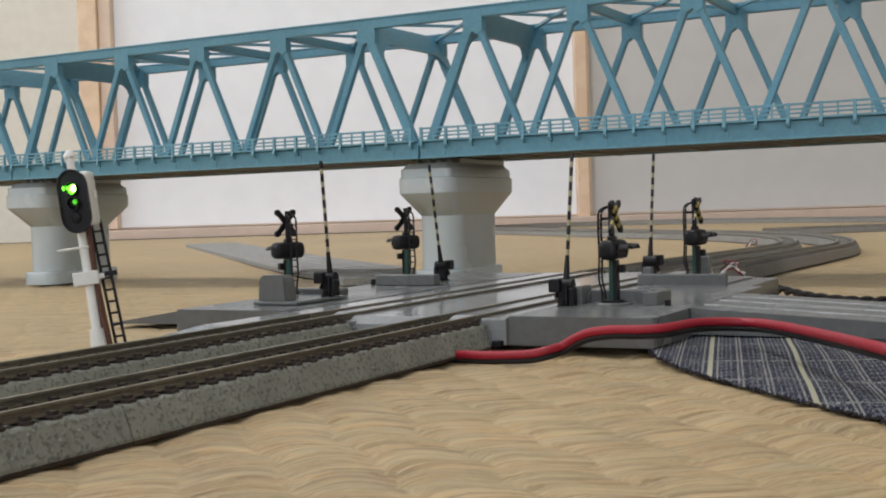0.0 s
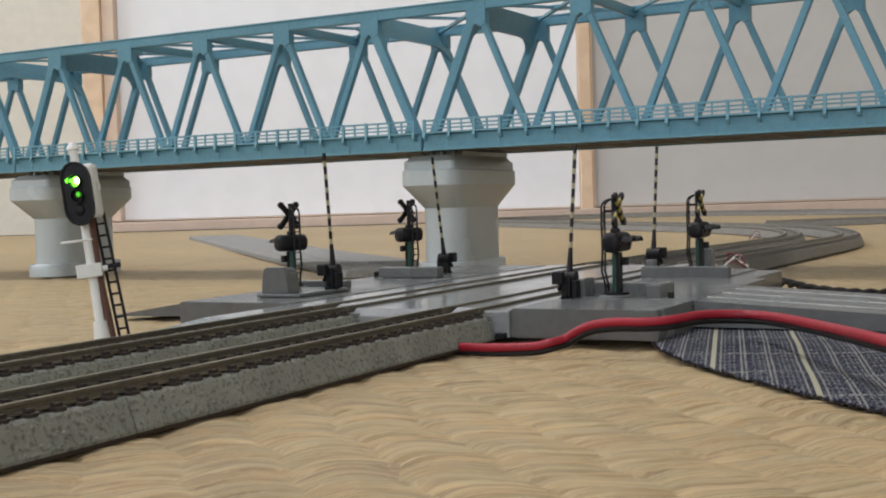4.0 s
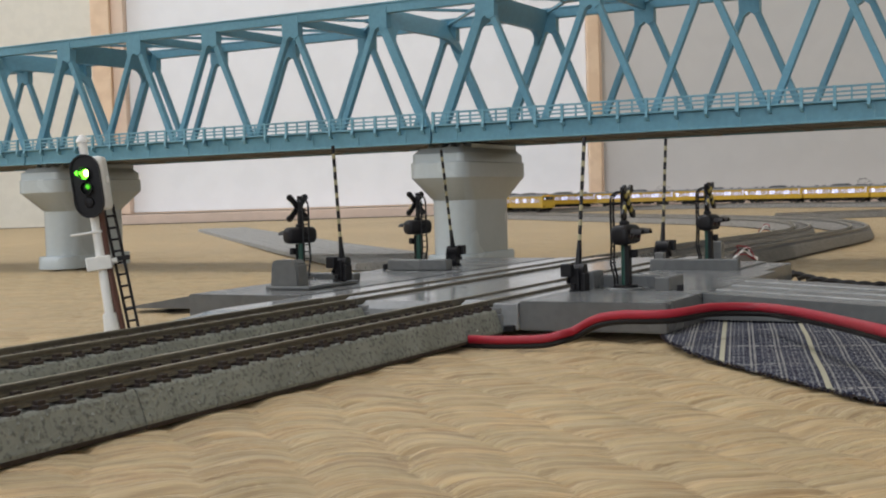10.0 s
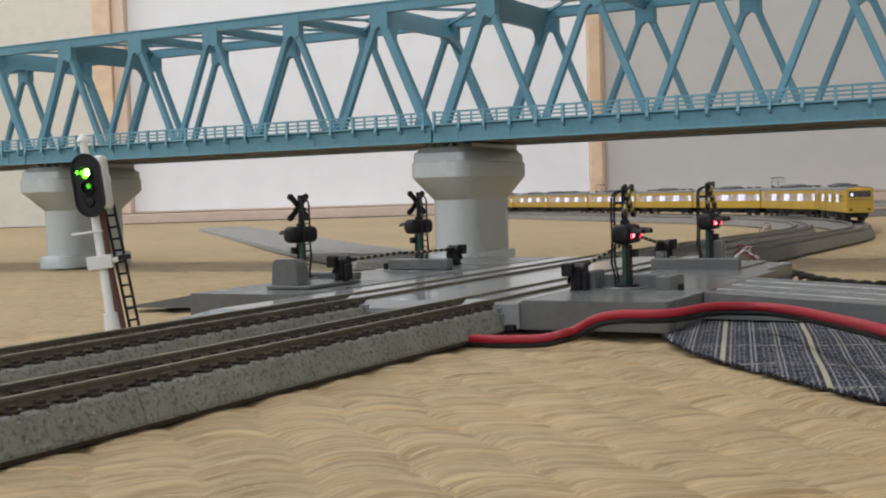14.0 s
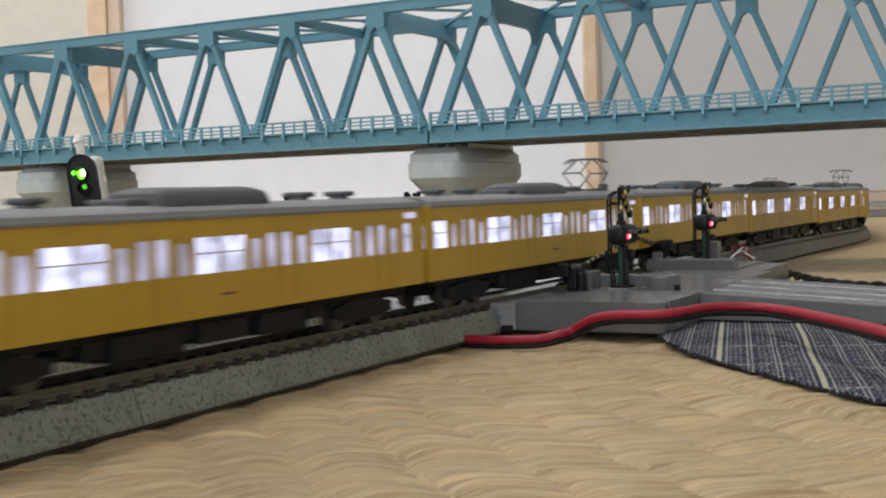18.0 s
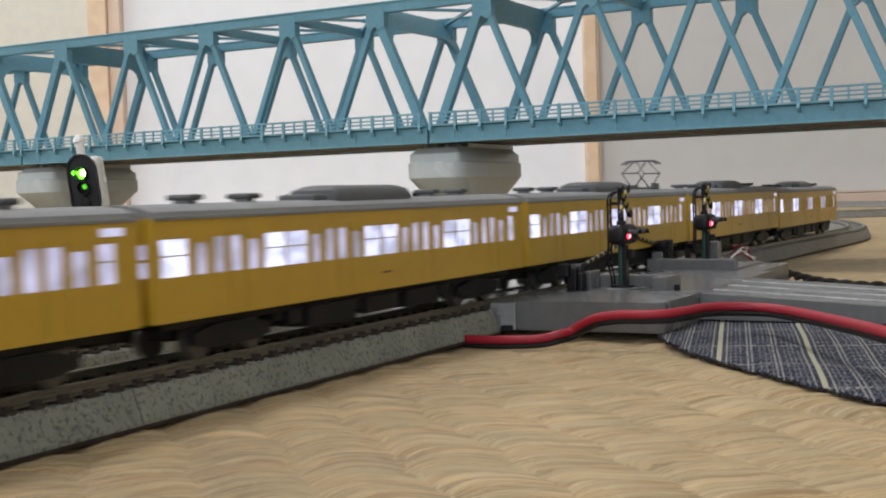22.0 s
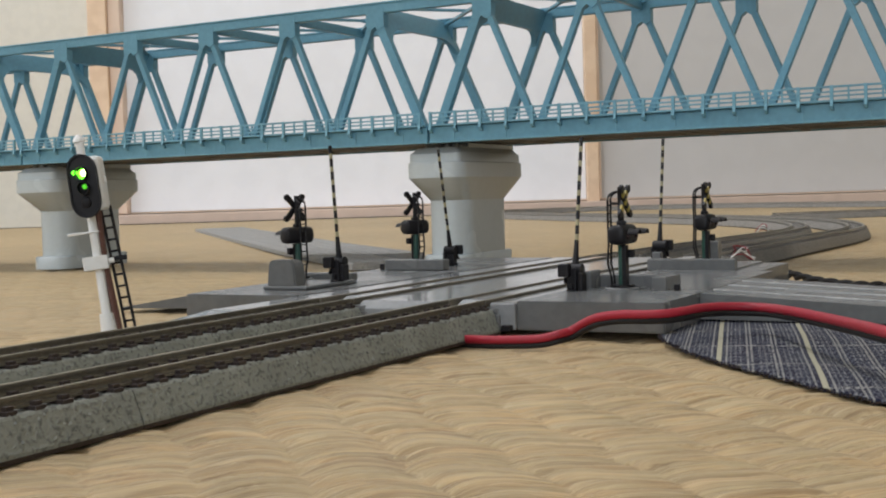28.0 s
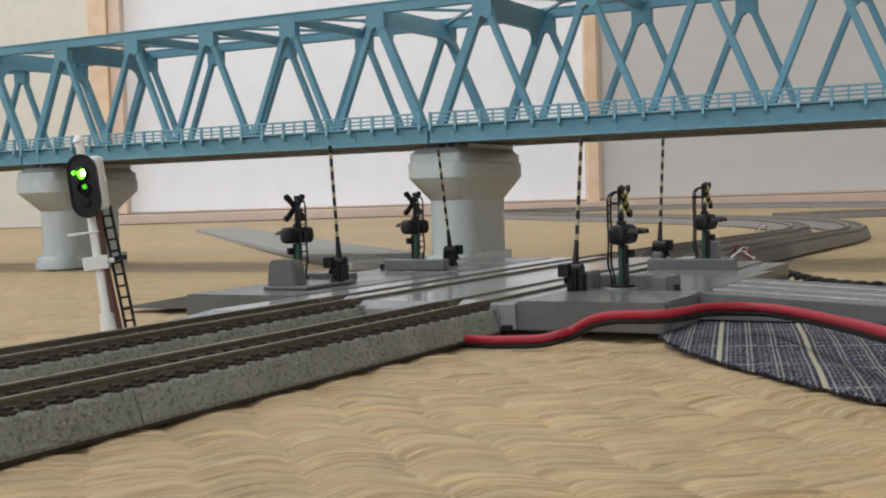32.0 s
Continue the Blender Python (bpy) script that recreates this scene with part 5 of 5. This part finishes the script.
        for s in (-1, 1):
            part("knee_bar", tube(bmesh.new(), [(c + s * 0.0112, -0.0027, z0 + 0.0046), (c + s * 0.0112, 0.0027, z0 + 0.0046)], 0.00025, 6), PANTO, p)
            part("collector_shoe", tube(bmesh.new(), [(c + s * 0.0018, -0.0062, z0 + 0.0076), (c + s * 0.0018, -0.0042, z0 + 0.0087), (c + s * 0.0018, 0.0042, z0 + 0.0087), (c + s * 0.0018, 0.0062, z0 + 0.0076)], 0.0003, 6), PANTO, p)
        for x in (-0.0605, -0.0640):
            part("arrester", soft_box(x - 0.0006, x + 0.0006, -0.0008, 0.0008, EAVE_Z + 0.0020, EAVE_Z + 0.0042, 0.0003), ROOF_DARK, t)
    # underframe
    under = part("underframe", soft_box(-h + 0.004, h - 0.004, -0.0070, 0.0070, 0.0055, SILL_Z + 0.0002, 0.0002), UNDERCAR, t)
    for x0, x1, y0, y1, z in ((-0.026, -0.012, -0.0078, 0.0078, 0.0022), (-0.009, 0.004, -0.0076, 0.0076, 0.0026), (0.008, 0.024, -0.0078, 0.0078, 0.0020),
                              (-0.0315, -0.0275, -0.0072, 0.0072, 0.0034), (0.0050, 0.0072, -0.0070, 0.0070, 0.0036), (0.0255, 0.0295, -0.0074, 0.0074, 0.0030), (0.0308, 0.0335, -0.0068, 0.0068, 0.0040)):
        part("equipment_box", soft_box(x0, x1, y0, y1, z, 0.0060, 0.0003), UNDERCAR, under)
    for bx in (-0.0460, 0.0460):
        bog = part("bogie", soft_box(bx - 0.0100, bx + 0.0100, -0.0030, 0.0030, 0.0030, 0.0056, 0.0003), UNDERCAR, t, "black bogie")
        for s in (-1, 1):
            bm = bmesh.new()
            pr = ((-0.0105, 0.0044), (-0.0105, 0.0026), (-0.0060, 0.0018), (0.0060, 0.0018), (0.0105, 0.0026), (0.0105, 0.0044), (0.004, 0.0056), (-0.004, 0.0056))
            loft(bm, [[(bx + x, s * y, z) for x, z in pr] for y in (0.0062, 0.0076)])
            part("bogie_frame", bm, UNDERCAR, bog)
            for wx in (-0.0070, 0.0070):
                bm = bmesh.new()
                loft(bm, [[(bx + wx + r * math.cos(a), s * y, 0.00285 + r * math.sin(a)) for a in (2 * math.pi * i / 20 for i in range(20))] for y, r in ((0.0040, 0.0032), (0.0044, 0.0032), (0.0046, 0.0028), (0.0058, 0.0028))])
                part("wheel", bm, STEEL, bog, "steel wheel", True)
    for s in (-1, 1):
        if cab != s:
            part("coupler", soft_box(min(s * (h - 0.003), s * (h + 0.0016)), max(s * (h - 0.003), s * (h + 0.0016)), -0.0012, 0.0012, 0.0040, 0.0060, 0.0003), UNDERCAR, t)
            part("gangway", soft_box(min(s * h, s * (h + 0.0010)), max(s * h, s * (h + 0.0010)), -0.0035, 0.0035, 0.0078, 0.0215, 0.0004), UNDERCAR, t, "dark gangway bellows")
            for e in (-1, 1):
                part("end_window", soft_box(min(s * h, s * (h + 0.0001)), max(s * h, s * (h + 0.0001)) + 0.00002, min(e * 0.0045, e * 0.0080), max(e * 0.0045, e * 0.0080), 0.0140, 0.0190, 0.00003), LIT_DIM, shell, "lit end window")
                part("window_bar", soft_box(min(s * h, s * (h + 0.0002)), max(s * h, s * (h + 0.0002)), min(e * 0.0045, e * 0.0080), max(e * 0.0045, e * 0.0080), 0.0164, 0.0168, 0.00003), YELLOW, shell)
    if cab:
        s = cab
        rings = [[(s * (h + x), y * k, SILL_Z - 0.0004 + (z - SILL_Z) * kz) for y, z in
                  [(-HALF, SILL_Z), (HALF, SILL_Z)] + [(p[1], p[2]) for p in roof_arc(0, HALF, EAVE_Z, 0.0018)]] for x, k, kz in ((0.0, 1.0, 1.0), (0.0008, 0.995, 0.99), (0.0014, 0.95, 0.965))]
        front = part("cab_front", loft(bmesh.new(), rings), YELLOW, t, "flat yellow cab front")
        fx = s * (h + 0.0015)

        def plate(name, y0, y1, z0, z1, mat, label="", d=0.00025):
            return part(name, soft_box(min(fx, fx + s * d), max(fx, fx + s * d), y0, y1, z0, z1, 0.00008), mat, front, label)
        plate("windscreen", -0.0074, 0.0074, 0.0176, 0.0218, DARK_GLASS, "dark windscreen band")
        for y in (-0.0025, 0.0025):
            plate("screen_pillar", y - 0.0003, y + 0.0003, 0.0176, 0.0218, ROOF_DARK, "", 0.0004)
        plate("cab_lamp", -0.0062, -0.0046, 0.0182, 0.0204, CAB_LIT, "cab window lit from inside", 0.0003)
        plate("destination_sign", -0.0019, 0.0013, 0.0225, 0.0236, SIGN_LIT, "orange lit destination sign", 0.0003)
        plate("trim_line", -0.0078, 0.0078, 0.0156, 0.0159, ROOF_DARK, "dark trim line")
        for y in (-0.0062, 0.0062):
            plate("tail_lamp", y - 0.0008, y + 0.0008, 0.0082, 0.0094, RED_DARK, "dark tail lamp", 0.0004)
        part("skirt", soft_box(min(s * (h - 0.004), s * (h + 0.0002)), max(s * (h - 0.004), s * (h + 0.0002)), -0.0060, 0.0060, 0.0038, 0.0064, 0.0004), UNDERCAR, t)
    return t


CARS = []
plain = train_car(0, False, False)
with_panto = train_car(0, True, False)
for i in range(10):
    if i == 0:
        CARS.append(train_car(1, False, False))
    elif i == 9:
        CARS.append(train_car(-1, False, True))
    elif i in (1, 4, 7):
        CARS.append(with_panto if i == 1 else copy_thing(with_panto, pose(0, 0, 0)))
    else:
        CARS.append(plain if i == 2 else copy_thing(plain, pose(0, 0, 0)))


# ---------------------------------------------------------------- what moves
PACE = ((0, 19, 20, 20.5, 21, 21.5, 22, 22.5, 23, 23.5, 24, 24.8, 26, 32), (0, 0, 0, 0.005, 0.0108, 0.0148, 0.0175, 0.0192, 0.0195, 0.0172, 0.0130, 0.0035, -0.008, -0.012))


def head_at(t):
    lag = np.interp(t, PACE[0], PACE[1])
    return 3.9753 - 0.2301 * t + 0.0008 * t * t + float(lag)


def motions():
    for i, car in enumerate(CARS):
        rows = []
        for k in range(0, 129):
            t = k * 0.25
            q = head_at(t) + 0.5 * CAR + PITCH * i
            a, _ = line_at(q - 0.046)
            b, _ = line_at(q + 0.046)
            d = a - b                       # the car's +x end leads
            m = Matrix.Translation((a + b) / 2 + Vector((0, 0, RAIL_Z))) @ Matrix.Rotation(math.atan2(d.y, d.x), 4, "Z")
            rows.append((t, m))
        walk(car, rows)
    # arms: angle above level, near pair later than the far pair
    near = ((0, 79), (12.0, 79), (12.15, 77), (12.3, 73), (12.5, 61), (12.7, 46), (12.9, 34), (13.0, 28), (13.1, 20), (13.3, 11), (13.6, 8), (24.7, 8), (24.8, 11), (24.9, 18), (25.1, 37), (25.3, 54), (25.5, 66), (25.7, 73), (26.2, 79), (32, 79))
    near_b = ((0, 100), (12.2, 99), (12.3, 93), (12.5, 74), (12.7, 54), (12.9, 35), (13.0, 27), (13.1, 20), (13.3, 11), (13.6, 9), (24.7, 9), (24.8, 10), (24.9, 14), (25.0, 21), (25.1, 31), (25.3, 52), (25.5, 66), (25.7, 78), (26.2, 96), (26.6, 100), (32, 100))
    far = ((0, 90), (12.0, 90), (12.1, 88), (12.2, 68), (12.3, 46), (12.5, 24), (12.7, 12), (12.9, 5), (13.1, 2), (13.3, 1), (24.7, 1), (24.8, 2), (24.9, 6), (25.0, 17), (25.1, 31), (25.3, 54), (25.5, 71), (25.7, 80), (26.2, 90), (32, 90))
    for arm, rows, top in zip(BARRIERS, (near, near_b, far, far), (79, 100, 79, 95)):
        base = arm.location.copy()
        walk(arm, [(t, Matrix.Translation(base) @ pose(0, 0, 0, 0, -a * (top / rows[0][1] if a > 40 else 1), 0)) for t, a in rows])
    # lamps turn their lit side out in turn, about once a second
    for left, right in LAMPS:
        for lamp, phase in ((left, -0.07), (right, 0.42)):
            base = lamp.location.copy()
            def turned(a, base=base):
                return Matrix.Translation(base) @ pose(0, 0, 0, 0, 0, a)
            rows, angle = [(0.0, turned(0))], 0
            for k in range(10, 25):
                drift = 0.005 * (20 - k)
                on, off = k + phase + drift, k + phase + drift + (0.55 if phase > 0 else 0.54)
                if on < 10.4 or off > 24.85:
                    continue
                for t0 in (on, off):
                    for j in range(4):
                        rows.append((t0 + (j - 1.5) / 30, turned(angle + 60 * j)))
                    angle += 180
            rows.append((32.0, turned(angle)))
            walk(lamp, rows)


motions()
